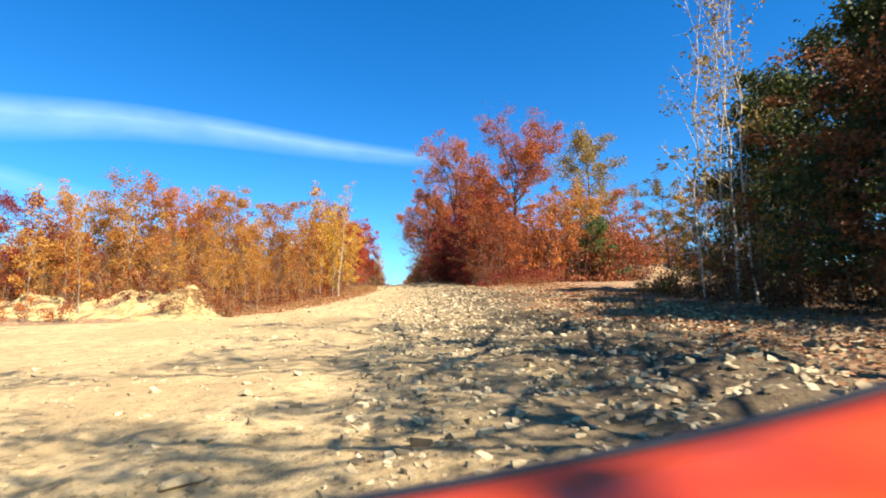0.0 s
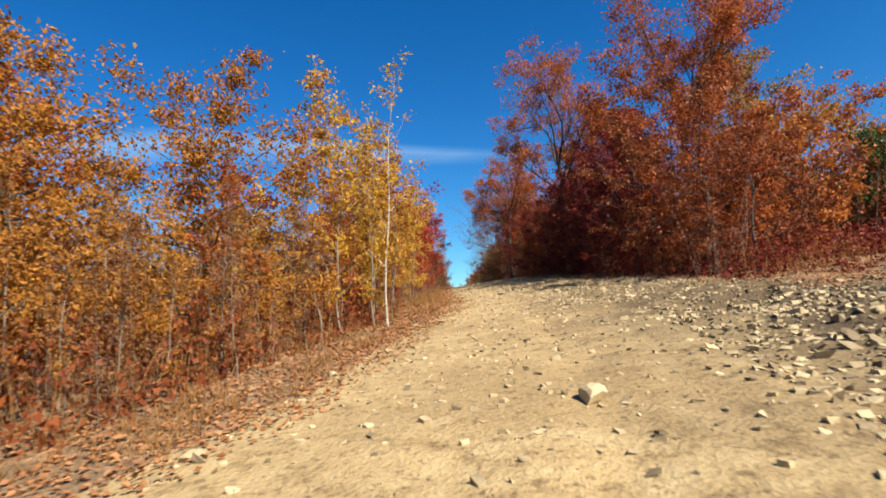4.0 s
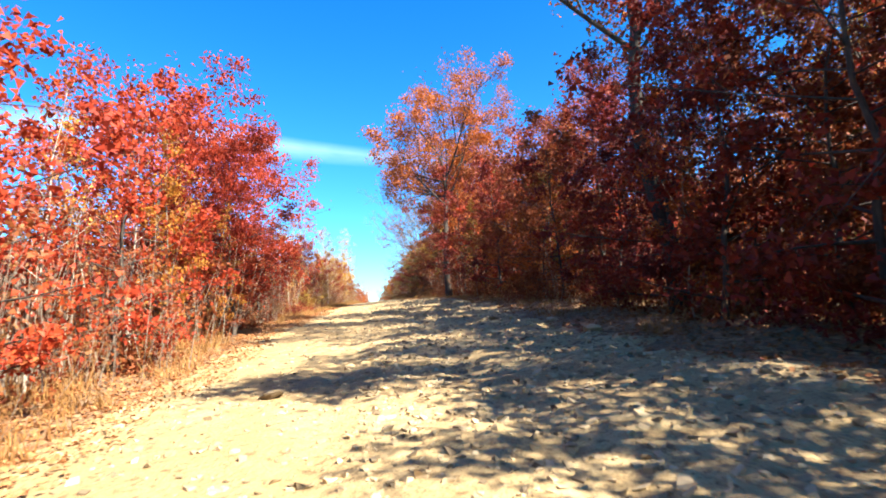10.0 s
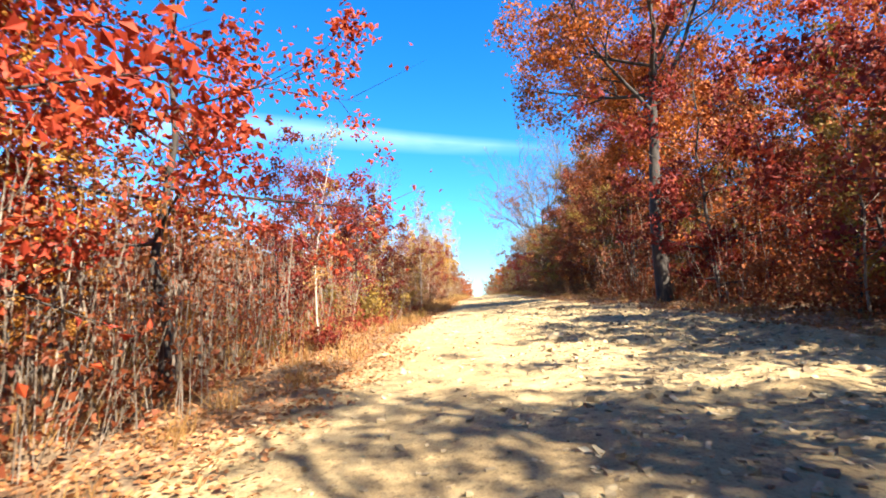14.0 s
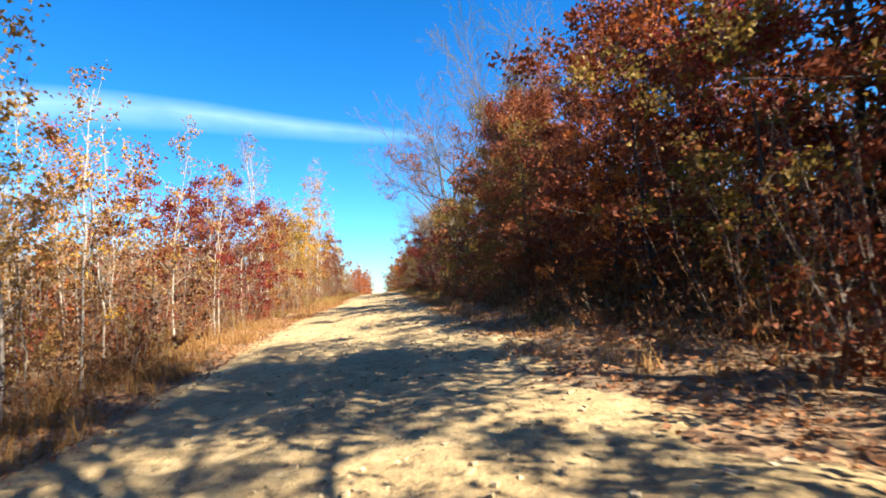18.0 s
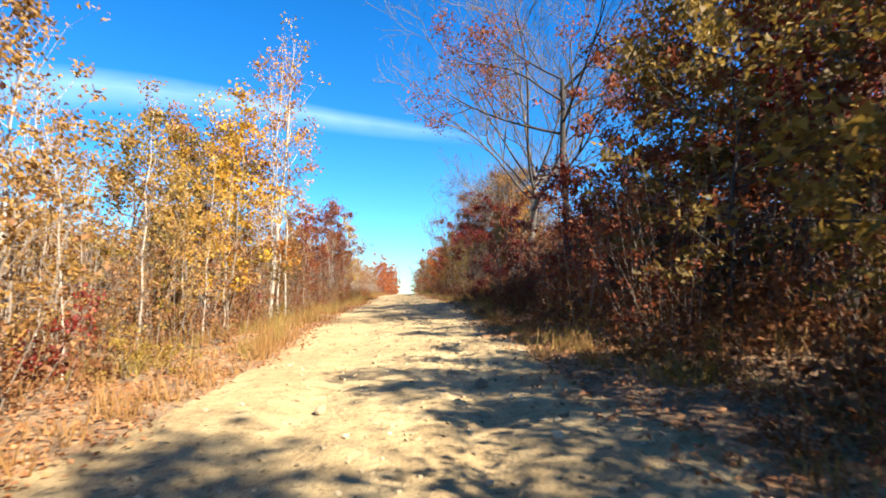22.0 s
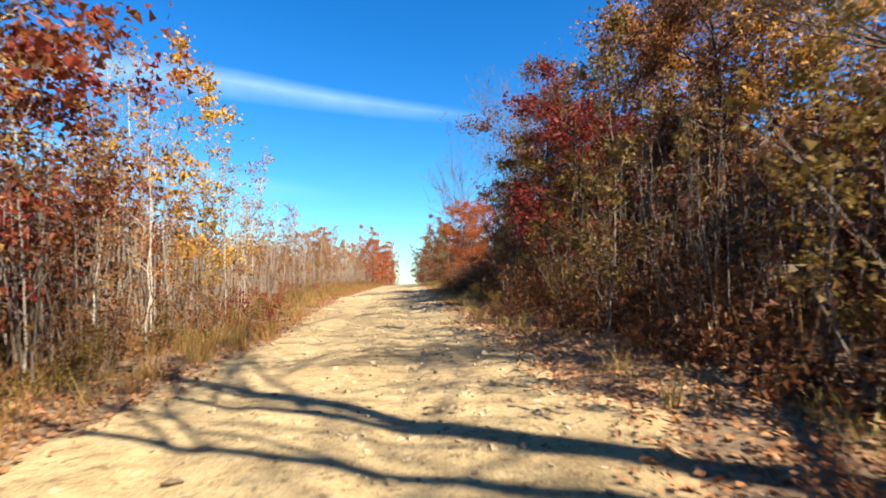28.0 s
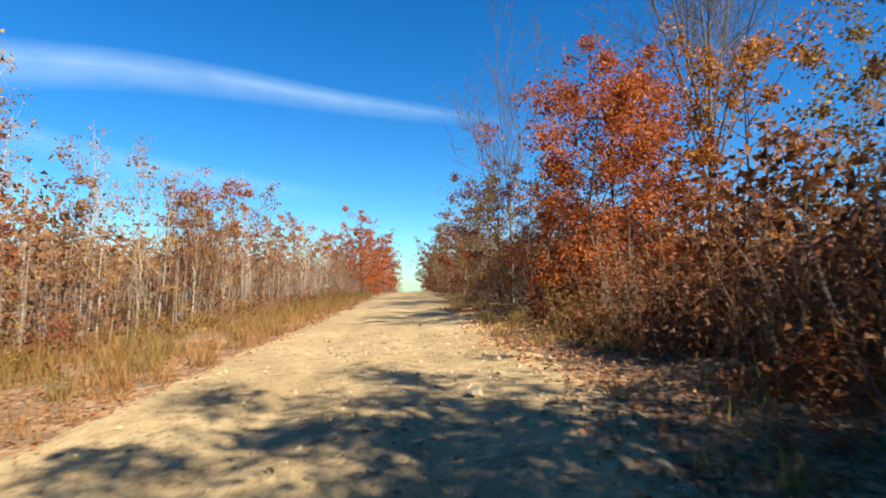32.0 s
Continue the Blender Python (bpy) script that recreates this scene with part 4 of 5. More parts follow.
# side, from y, to y, gap between trunks, rows behind the edge, mixture, size
ZONES = [
    (-1, 23.5, 34, 0.8, (0.8, 2.0, 3.6, 5.6, 8.2), [("sapling", "gold", 7), ("sapling", "orange", 1.2), ("thicket", "tan", 2), ("thicket", "gold", 2), ("sapling", "yellow", 1.5), ("bush", "crimson", 0.8), ("sapling", "tan", 2.5), ("thicket", "russet", 1.5)], 0.62),
    (-1, 34, 42, 0.8, (0.8, 2.0, 3.6, 5.6, 8.2), [("sapling", "gold", 6), ("sapling", "orange", 1.5), ("thicket", "tan", 2), ("thicket", "gold", 2), ("sapling", "yellow", 3), ("bush", "crimson", 0.8), ("sapling", "tan", 1.5)], 0.76),
    (-1, 42, 58, 1.1, (1.7, 3.0, 4.6, 7.0), [("sapling", "yellow", 5), ("oak", "crimson", 0.8), ("sapling", "gold", 3), ("thicket", "tan", 3), ("thicket", "gold", 2), ("oak", "scarlet", 0.5)], 0.85),
    (-1, 58, 82, 1.2, (1.4, 2.6, 4.4, 7.0), [("high_oak", "scarlet", 1.3), ("high_oak", "orange", 0.4), ("sapling", "gold", 2), ("thicket", "tan", 2.5), ("thicket", "russet", 3), ("bush", "crimson", 1), ("birch", "orange", 3)], 0.85),
    (-1, 82, 100, 1.2, (1.2, 2.6, 4.4, 7.0), [("oak", "crimson", 1.4), ("bush", "olive", 3), ("bush", "crimson", 2), ("thicket", "russet", 3), ("birch", "straw", 1.6), ("sapling", "russet", 1.0), ("thicket", "tan", 1.5)], 0.75),
    (-1, 186, 214, 0.9, (3.9, 5.0), [("thicket", "tan", 4), ("bare_birch", "straw", 5), ("birch", "straw", 1.5), ("sapling", "tan", 2)], 0.8),
    (-1, 100, 148, 0.85, (1.0, 2.2, 3.8, 6.0), [("bare_birch", "straw", 7), ("birch", "straw", 1.5), ("birch", "yellow", 1.5), ("thicket", "tan", 4.5), ("bush", "crimson", 0.8), ("oak", "russet", 0.4), ("sapling", "straw", 2), ("sapling", "gold", 0.8), ("thicket", "straw", 3)], 0.9),
    (-1, 148, 174, 1.1, (1.2, 2.6, 4.2, 7.0), [("bare_birch", "straw", 3.5), ("birch", "straw", 1), ("oak", "russet", 0.5), ("thicket", "tan", 5), ("sapling", "russet", 1.6), ("sapling", "tan", 1), ("oak", "crimson", 0.3)], 0.9),
    (-1, 174, 250, 1.35, (4.5, 6.0, 8.0), [("thicket", "tan", 5), ("bare_birch", "straw", 5), ("birch", "straw", 2), ("sapling", "tan", 2.5), ("sapling", "russet", 0.7)], 0.76),
    (1, 38, 46, 1.8, (1.4, 3.0), [("oak", "crimson", 2), ("oak", "scarlet", 1), ("oak", "orange", 3), ("thicket", "russet", 2)], 0.85),
    (1, 46, 62, 1.8, (1.4, 3.0, 5.0, 8.0), [("oak", "crimson", 1.2), ("oak", "scarlet", 1.5), ("oak", "russet", 1.5), ("thicket", "russet", 2), ("oak", "orange", 4)], 0.86),
    (1, 62, 88, 1.7, (1.2, 2.8, 4.8, 7.5), [("oak", "crimson", 1.8), ("oak", "russet", 2.2), ("thicket", "russet", 5), ("sapling", "orange", 1.6), ("oak", "orange", 1.6), ("sapling", "olive", 1)], 0.82),
    (1, 88, 133, 1.6, (1.7, 3.3, 5.2, 8.0), [("oak", "russet", 4), ("oak", "crimson", 2.0), ("thicket", "russet", 5), ("oak", "brown", 0.6), ("oak", "orange", 1.6), ("oak", "olive", 1.8), ("sapling", "olive", 1)], 0.74),
    (1, 133, 160, 1.5, (1.5, 3.2, 5.2, 8.0), [("bush", "crimson", 2), ("thicket", "brown", 5), ("bush", "brown", 3), ("sapling", "olive", 2), ("oak", "brown", 0.7), ("oak", "crimson", 0.9), ("bush", "russet", 1.5)], 0.64),
    (1, 160, 174, 1.4, (1.4, 2.8, 4.6, 7.5), [("thicket", "olive", 5), ("bush", "brown", 2), ("sapling", "olive", 3), ("thicket", "brown", 2)], 0.8),
    (1, 174, 188, 1.4, (1.5, 2.8, 4.6, 7.5), [("thicket", "brown", 4), ("oak", "brown", 2), ("sapling", "olive", 1), ("oak", "crimson", 1)], 0.6),
    (1, 188, 204, 1.3, (1.4, 2.8, 4.6, 8.0), [("thicket", "brown", 6), ("bush", "olive", 3), ("bush", "brown", 2)], 0.6),
    (1, 204, 250, 1.6, (1.4, 2.8, 4.6, 8.0), [("thicket", "brown", 5), ("sapling", "olive", 2), ("oak", "russet", 0.8), ("birch", "olive", 2)], 0.85),
    (-1, 100, 176, 1.6, (0.7,), [("bush", "tan", 4), ("bush", "olive", 3), ("bush", "crimson", 0.7), ("bush", "russet", 2)], 0.7),
    (-1, 176, 240, 1.8, (3.2,), [("bush", "tan", 4), ("bush", "olive", 4), ("bush", "russet", 1)], 0.7),
    (1, 100, 200, 1.8, (0.55,), [("bush", "brown", 4), ("bush", "olive", 2), ("bush", "russet", 2)], 0.45),
    (-1, 250, 330, 4.0, (1.6, 6.0, 11.0), [("oak", "orange", 2), ("oak", "russet", 2), ("sapling", "orange", 2)], 1.0),
    (1, 250, 330, 4.0, (1.2, 6.0, 11.0), [("oak", "russet", 2), ("oak", "brown", 2), ("sapling", "olive", 2)], 1.0),
]
for side, y0, y1, gap, offs, mixture, size in ZONES:
    R.seed(int(y0 * 100 + y1 * 10) + side)
    kinds, weights = [(k, c) for k, c, w in mixture], [w for k, c, w in mixture]
    for row, off in enumerate(offs):
        y = y0 + R.uniform(0, gap)
        while y < y1:
            x = float(wood_left(y)) - off if side < 0 else float(wood_right(y)) + off
            x += R.uniform(-0.5, 0.5)
            kind, tint = R.choices(kinds, weights)[0]
            room = 1.6 if kind in ("oak", "tall_oak", "high_oak") else 0.6
            if all((x - h[2]) ** 2 + (y - h[3]) ** 2 > room ** 2 for h in HERO):
                if row == 0 and kind in ("oak", "tall_oak"):
                    x += side * 0.8
                far = off > 4.1 + 3.4 * (y0 == 174) or y > 215 or (kind == "oak" and off > 2.9)
                plant(kind, tint, x, y, size * R.uniform(0.72, 1.2) * (1.0 if far else 0.74 if side < 0 else 0.84), far=far)
            y += gap * R.uniform(0.7, 1.4) * (1 + 0.4 * row) * (1.7 if kind in ("oak", "tall_oak", "high_oak") else 1.0)
# saplings behind the sandy bank
R.seed(21)
for k in range(220):
    x = -8.5 - 30 * R.random()
    y = 25.6 - 0.25 * (x + 9) + 10 * R.random() ** 1.3
    kind, tint = R.choices([("sapling", "gold"), ("sapling", "orange"), ("thicket", "gold"), ("sapling", "crimson"), ("sapling", "tan")], [7, 1.6, 4, 0.7, 2.5])[0]
    far = y > 30 - 0.25 * (x + 9)
    plant(kind, tint, x, y, (0.7 if far else 0.5) * R.uniform(0.72, 1.15), far=far)

# the young wood in the rows behind, too thick to count
for (kind, tint, v), places in FAR.items():
    trunk, (lv, lf) = shape(kind, v)
    tv = np.empty(len(trunk.vertices) * 3, np.float32)
    trunk.vertices.foreach_get("co", tv)
    tv = tv.reshape(-1, 3)
    tf = np.array([p.vertices[:] for p in trunk.polygons], np.int32)
    spots = [np.array(m) for m in places]
    for name, verts, faces, mat, words in (("young_wood", lv, lf, LEAF[tint], WORDS[tint] + " leaves of the young wood behind the roadside"),
                                           ("young_wood_stems", tv, tf, trunk.materials[0], "thin stems of the young wood behind the roadside")):
        allv = np.concatenate([verts @ m[:3, :3].T + m[:3, 3] for m in spots])
        allf = np.concatenate([faces + k * len(verts) for k in range(len(spots))])
        tagged(new(name, raw_mesh(name, allv, [allf], mat)), words, "wood", kind="stuff")


# ---- undergrowth, grass, fallen leaves ----
def strip(rng, n, side, y0, y1, d0, d1, power=1.0, wood=False):
    """Random places along one roadside, d0 to d1 metres behind the edge of the dirt, or of the wood."""
    y = rng.uniform(y0, y1, n)
    d = d0 + (d1 - d0) * rng.uniform(0, 1, n) ** power
    lo, hi = (wood_left(y), wood_right(y)) if wood else (left_edge(y), right_edge(y))
    return (lo - d if side < 0 else hi + d), y


def blades(rng, x, y, low, high, width, lean):
    """Thin upright blades or twigs, one triangle each."""
    n = len(x)
    z = ground_z(x, y) - 0.03
    h = rng.uniform(low, high, n)
    a = rng.uniform(0, 6.28, n)
    dx, dy = rng.normal(0, lean, n) * h, rng.normal(0, lean, n) * h
    w = width * rng.uniform(0.6, 1.4, n)
    v = np.stack([np.stack([x - np.cos(a) * w, y - np.sin(a) * w, z], 1), np.stack([x + np.cos(a) * w, y + np.sin(a) * w, z], 1),
                  np.stack([x + dx, y + dy, z + h], 1)], 1).reshape(-1, 3)
    return v, np.arange(3 * n).reshape(-1, 3)


def stuff(name, arrays, mat, label, category):
    return tagged(new(name, raw_mesh(name, arrays[0], [arrays[1]], mat)), label, category, kind="stuff")


rng = np.random.default_rng(77)
# low leafy brush under the trees: side, from y, to y, leaves, tint, depth from, to, height
BRUSH = [
    (-1, 24, 42, 12000, "russet", 0.6, 7, 1.1), (-1, 42, 58, 8000, "russet", 1.7, 7, 1.4), (-1, 58, 84, 10000, "russet", 1.2, 7, 1.2), (-1, 84, 100, 8000, "crimson", 0.8, 6, 1.1), (-1, 100, 150, 16000, "tan", 0.9, 7, 1.1),
    (-1, 150, 176, 9000, "tan", 0.8, 7, 1.3), (-1, 176, 260, 15000, "tan", 2.0, 9, 0.9),
    (1, 37, 62, 14000, "crimson", 0.8, 7, 1.2), (1, 62, 100, 16000, "russet", 0.9, 7, 1.2), (1, 100, 135, 16000, "brown", 0.8, 7, 1.2),
    (1, 135, 165, 16000, "brown", 0.9, 6, 1.2), (1, 165, 200, 20000, "brown", 0.8, 6, 1.5), (1, 200, 270, 14000, "brown", 0.7, 7, 1.6),
    (1, 14, 26, 8000, "brown", 6.6, 13, 1.1),
    (1, 40, 80, 12000, "russet", 2.0, 7, 0.9), (1, 80, 130, 16000, "brown", 1.8, 7, 0.9), (1, 130, 205, 26000, "brown", 1.4, 6, 1.0),
]
for side, y0, y1, n, tint, d0, d1, top in BRUSH:
    k = n // 24
    hx, hy = strip(rng, k, side, y0, y1, d0, d1, 1.4, True)
    back = np.abs(hx - np.where(side < 0, wood_left(hy), wood_right(hy)))
    hz = rng.uniform(0.05, 1, k) * top * np.clip((back - d0 + 0.25) / 1.5, 0.12, 1)
    pick = rng.integers(0, k, n)
    x, y = hx[pick] + rng.normal(0, 0.2, n), hy[pick] + rng.normal(0, 0.2, n)
    z = ground_z(x, y) + np.abs(hz[pick] + rng.normal(0, 0.15, n)) + 0.01
    stuff("undergrowth", single_leaves(rng, np.stack([x, y, z], 1), 0.105), LEAF[tint], WORDS[tint] + " leafy undergrowth beneath the roadside trees", "undergrowth")
    x, y = strip(rng, n // (4 if side < 0 else 8), side, y0, y1, d0, d1, 1.2, True)
    stuff("dead_stalks", blades(rng, x, y, 0.4, top * 1.3, 0.006, 0.22), GRASS["straw"], "dry leafless stalks standing in the undergrowth", "undergrowth")
# thick wood farther back
for side, y0, y1, n, tint, d0, d1, top in [(-1, 30, 100, 36000, "tan", 7, 20, 5.6), (-1, 100, 180, 60000, "tan", 5.0, 15, 5.6), (-1, 180, 270, 60000, "tan", 5.0, 15, 4.4), (-1, 62, 98, 22000, "russet", 3.6, 12, 4.8), (-1, 157, 178, 14000, "brown", 3.2, 12, 5.2), (1, 46, 100, 84000, "russet", 6.2, 18, 6.6),
                                           (1, 100, 134, 56000, "brown", 5.6, 17, 6.4), (1, 134, 166, 56000, "brown", 4.2, 16, 5.6), (1, 166, 190, 44000, "brown", 5.0, 15, 6.8), (1, 190, 300, 64000, "brown", 4.6, 18, 5.2), (-1, 270, 420, 14000, "russet", 2, 16, 6.0),
                                           (1, 270, 420, 14000, "russet", 2, 16, 6.0)]:
    k = n // 30
    hx, hy = strip(rng, k, side, y0, y1, d0, d1, 1.0, True)
    hz = rng.uniform(0, 1, k) ** 1.1 * top * (0.75 + 0.35 * vnoise(hx * 0.35, hy * 0.35))
    pick = rng.integers(0, k, n)
    at = np.stack([hx[pick], hy[pick], hz[pick]], 1) + rng.normal(0, 0.45, (n, 3))
    at[:, 2] = np.abs(at[:, 2]) + ground_z(at[:, 0], at[:, 1])
    stuff("back_wood", single_leaves(rng, at, 0.21 if side < 0 else 0.24), LEAF[tint], WORDS[tint] + " dense wood behind the roadside trees", "wood")
    x, y = strip(rng, n // (8 if side < 0 else 26), side, y0, y1, d0 - 2, d1, 1.0, True)
    stuff("back_stems", blades(rng, x, y, top * 0.4, top * 0.95, 0.016, 0.12), BARK["grey" if side < 0 else "dull"], "thin grey stems deep in the wood", "wood")
# the wood goes on away from the road on both sides
for side, y0, y1, n, tint, d0, d1, top in [(-1, 44, 180, 30000, "tan", 17, 62, 4.6), (-1, 150, 330, 34000, "russet", 14, 62, 4.4), (1, 66, 180, 34000, "russet", 16, 60, 6.0), (1, 150, 330, 34000, "brown", 15, 60, 5.4)]:
    k = n // 22
    hx, hy = strip(rng, k, side, y0, y1, d0, d1, 1.2, True)
    hz = rng.uniform(0.1, 1, k) * top * (0.8 + 0.3 * vnoise(hx * 0.2, hy * 0.2))
    pick = rng.integers(0, k, n)
    at = np.stack([hx[pick], hy[pick], hz[pick]], 1) + rng.normal(0, 0.8, (n, 3))
    at[:, 2] = np.abs(at[:, 2]) + ground_z(at[:, 0], at[:, 1])
    stuff("far_wood", single_leaves(rng, at, 0.55), LEAF[tint], WORDS[tint] + " wood stretching away from the road", "wood")
# dry grass along the verges, in tufts
for side, y0, y1, n, kind, d0, d1, low, high in [
        (-1, 24, 42, 3500, "straw", 0.3, 2.2, 0.15, 0.5), (-1, 42, 62, 9000, "straw", 0.15, 2.4, 0.15, 0.6), (-1, 62, 100, 9000, "straw", 0.2, 2.8, 0.15, 0.7), (-1, 100, 150, 22000, "straw", 0.15, 3.0, 0.15, 0.7),
        (-1, 128, 180, 13000, "olive", 0.5, 3.4, 0.2, 0.8), (-1, 150, 230, 56000, "straw", 0.2, 6.0, 0.15, 0.75), (-1, 176, 260, 30000, "olive", 1.0, 6.0, 0.3, 0.9),
        (1, 60, 100, 3000, "straw", 0.2, 1.8, 0.15, 0.5), (1, 100, 160, 8000, "straw", 0.1, 1.6, 0.15, 0.55), (1, 120, 230, 12000, "olive", 0.1, 1.7, 0.15, 0.6)]:
    k = n // 16
    hx, hy = strip(rng, k, side, y0, y1, d0, d1, 1.0)
    keep = vnoise(hx * 0.9, hy * 0.55) + 0.5 * vnoise(hx * 2.3, hy * 2.1) > rng.uniform(-0.55, 0.35, k)
    hx, hy = hx[keep], hy[keep]
    k = len(hx)
    n = k * 22
    pick = rng.integers(0, k, n)
    tuft = (0.25 + 0.75 * rng.uniform(0, 1, k) ** 1.6)[pick]
    x, y = hx[pick] + rng.normal(0, 0.1, n), hy[pick] + rng.normal(0, 0.1, n)
    stuff("dry_grass", blades(rng, x, y, low * tuft, high * tuft, 0.009, 0.30), GRASS[kind], ("straw-coloured" if kind == "straw" else "olive") + " dry grass along the road's verge", "grass")
# fallen leaves
for side, y0, y1, n, d0, d1 in [(-1, 23, 84, 32000, -0.9, 3.5), (-1, 84, 100, 6000, -0.4, 3.4), (-1, 100, 165, 18000, -0.35, 3.4), (-1, 165, 215, 5000, -0.3, 2.4), (1, 2, 40, 26000, -1.0, 9), (1, 38, 100, 30000, -0.3, 6), (1, 100, 215, 44000, -0.45, 3.6)]:
    x, y = strip(rng, n, side, y0, y1, 0, 0)
    thin = d0 + (d1 - d0) * rng.beta(1.7, 2.2, n) + 0.3 * vnoise(x * 0.5, y * 0.9)
    x = x + side * thin
    z = np.maximum(ground_z(x, y), np.where(np.minimum(x - left_edge(y), right_edge(y) - x) > -0.6, road_z(x, y), -9)) + 0.015 + 0.03 * rng.uniform(0, 1, n)
    stuff("fallen_leaves", leaf_arrays(rng, np.stack([x, y, z], 1), 0.085, 0.75, 0.12, 0.7), LITTER, "curled brown leaves fallen beside the road", "leaves")


# ---- stones ----
def stone_mesh(rng, levels, flat):
    bm = bmesh.new()
    bmesh.ops.create_icosphere(bm, subdivisions=levels, radius=0.5)
    cut = rng.normal(size=(9, 3))
    cut /= np.linalg.norm(cut, axis=1)[:, None]
    lim = rng.uniform(0.16, 0.36, 9)
    for v in bm.verts:
        p = np.array(v.co)
        for c, l in zip(cut, lim):
            over = p @ c - l
            if over > 0:
                p = p - c * over
        v.co = p * (1.0, 0.75, flat)
    me = bpy.data.meshes.new("rock")
    bm.to_mesh(me)
    bm.free()
    me.materials.append(STONE)
    return me


R.seed(22)
ROCKS = [stone_mesh(rng, 2, f) for f in (0.25, 0.4, 0.5, 0.3, 0.6, 0.35)]
for k in range(300):
    y = R.uniform(2, 92) if k < 200 else R.uniform(92, 205)
    lo, hi = float(left_edge(y)), float(right_edge(y))
    hi = 11.0 if y < 36 else hi
    x = R.uniform(max(lo, -7), hi) if R.random() < 0.35 else R.uniform(0.8, hi + 0.4)
    if R.random() < 0.15:
        x = lo + R.uniform(-0.4, 0.5)
    w = R.choice((0.1, 0.12, 0.14, 0.16, 0.2, 0.24, 0.3, 0.45)) * (1 if y < 92 else 0.7)
    rock = new("rock", ROCKS[k % 6])
    rock.matrix_basis = Matrix.LocRotScale((x, y, top_z(x, y) + 0.06 * w), Euler((R.uniform(-.3, .3), R.uniform(-.3, .3), R.uniform(0, 6.28))), (w, w, w))
    tagged(rock, "pale angular stone lying loose on the dirt road", "rock", "loose stones on the road")
# small stones and grit, too many to count
box_v = np.array([(a, b, c) for a in (-1, 1) for b in (-1, 1) for c in (-1, 1)], float)
box_f = np.array(((0, 1, 3, 2), (4, 6, 7, 5), (0, 4, 5, 1), (2, 3, 7, 6), (1, 5, 7, 3)))
for n, y0, y1, big, power, near in ((13000, 0, 92, 0.05, 2.0, 0.4), (5000, 26, 62, 0.06, 2.0, 0.35), (9000, 88, 200, 0.035, 2.2, 0.6), (5000, 30, 52, 0.06, 2.2, 0.75), (13000, 3, 33, 0.085, 2.2, 0.9), (5000, 46, 94, 0.065, 1.7, 0.7), (260, 2, 50, 0.13, 1.0, 1.0), (1500, 94, 200, 0.055, 1.4, 0.5)):
    y = rng.uniform(y0, y1, n)
    lo, hi = np.maximum(left_edge(y), -7), np.where(y < 36, 8.5, right_edge(y))
    u = rng.uniform(0, 1, n)
    u = np.where(rng.uniform(0, 1, n) < near, 0.42 + 0.58 * u, u)
    x = lo + (hi - lo) * u
    z = np.where(x < right_edge(y) + 0.4, np.maximum(road_z(x, y), ground_z(x, y) - 0.2), ground_z(x, y))
    s = big * rng.uniform(0.2, 1, n) ** power + 0.007
    ring = box_v[None] * rng.uniform(0.3, 1.0, (n, 8, 3)) * (s[:, None] * np.stack([np.ones(n), rng.uniform(0.5, 1, n), rng.uniform(0.3, 0.75, n)], 1))[:, None]
    a = rng.uniform(0, 6.28, n)
    c, sn = np.cos(a)[:, None], np.sin(a)[:, None]
    tip = rng.normal(0, 0.25, (2, n))[..., None]
    pts = np.stack([ring[..., 0] * c - ring[..., 1] * sn + x[:, None], ring[..., 0] * sn + ring[..., 1] * c + y[:, None],
                    ring[..., 2] + ring[..., 0] * tip[0] + ring[..., 1] * tip[1] + (z + s * 0.02)[:, None]], -1)
    stuff("gravel", (pts.reshape(-1, 3), (np.arange(n)[:, None, None] * 8 + box_f).reshape(-1, 4)), STONE, "pale gravel scattered over the dirt road", "gravel")


# ---- the off-road vehicle at the start of the drive ----
def part(name, bm, mat, parent, label=""):
    me = bpy.data.meshes.new(name)
    bm.to_mesh(me)
    bm.free()
    me.materials.append(mat)
    ob = new(name, me)
    ob.parent = parent
    if label:
        ob["label"] = label
    return ob


def box(bm, lo, hi):
    c = [(a + b) / 2 for a, b in zip(lo, hi)]
    return bmesh.ops.create_cube(bm, size=1, matrix=Matrix.Translation(c) @ Matrix.Diagonal((*[b - a for a, b in zip(lo, hi)], 1)))


def plain(name, col, rough, coat=0.0):
    m, nt, b = material(name, rough)
    n = noise_node(nt, 7, 5, 0.6)
    nt.links.new(mix_node(nt, 0.12, col, ramp_node(nt, n, [(0.3, (0.5, 0.45, 0.4)), (0.7, (1, 1, 1))]), "MULTIPLY"), b.inputs["Base Color"])
    b.inputs["Coat Weight"].default_value = coat
    return m


ORANGE, BLACK = plain("orange_paint", (0.60, 0.05, 0.002), 0.45, 0.1), plain("black_plastic", (0.012, 0.013, 0.016), 0.6)
RUBBER, STEEL = plain("tyre_rubber", (0.02, 0.02, 0.02), 0.85), plain("grey_steel", (0.25, 0.25, 0.26), 0.45)


def hood_z(x):
    return 1.112 + 0.19 * x + 0.07 * x * x + 0.012 * max(0.0, min(1.0, (0.5 - x) / 0.6))


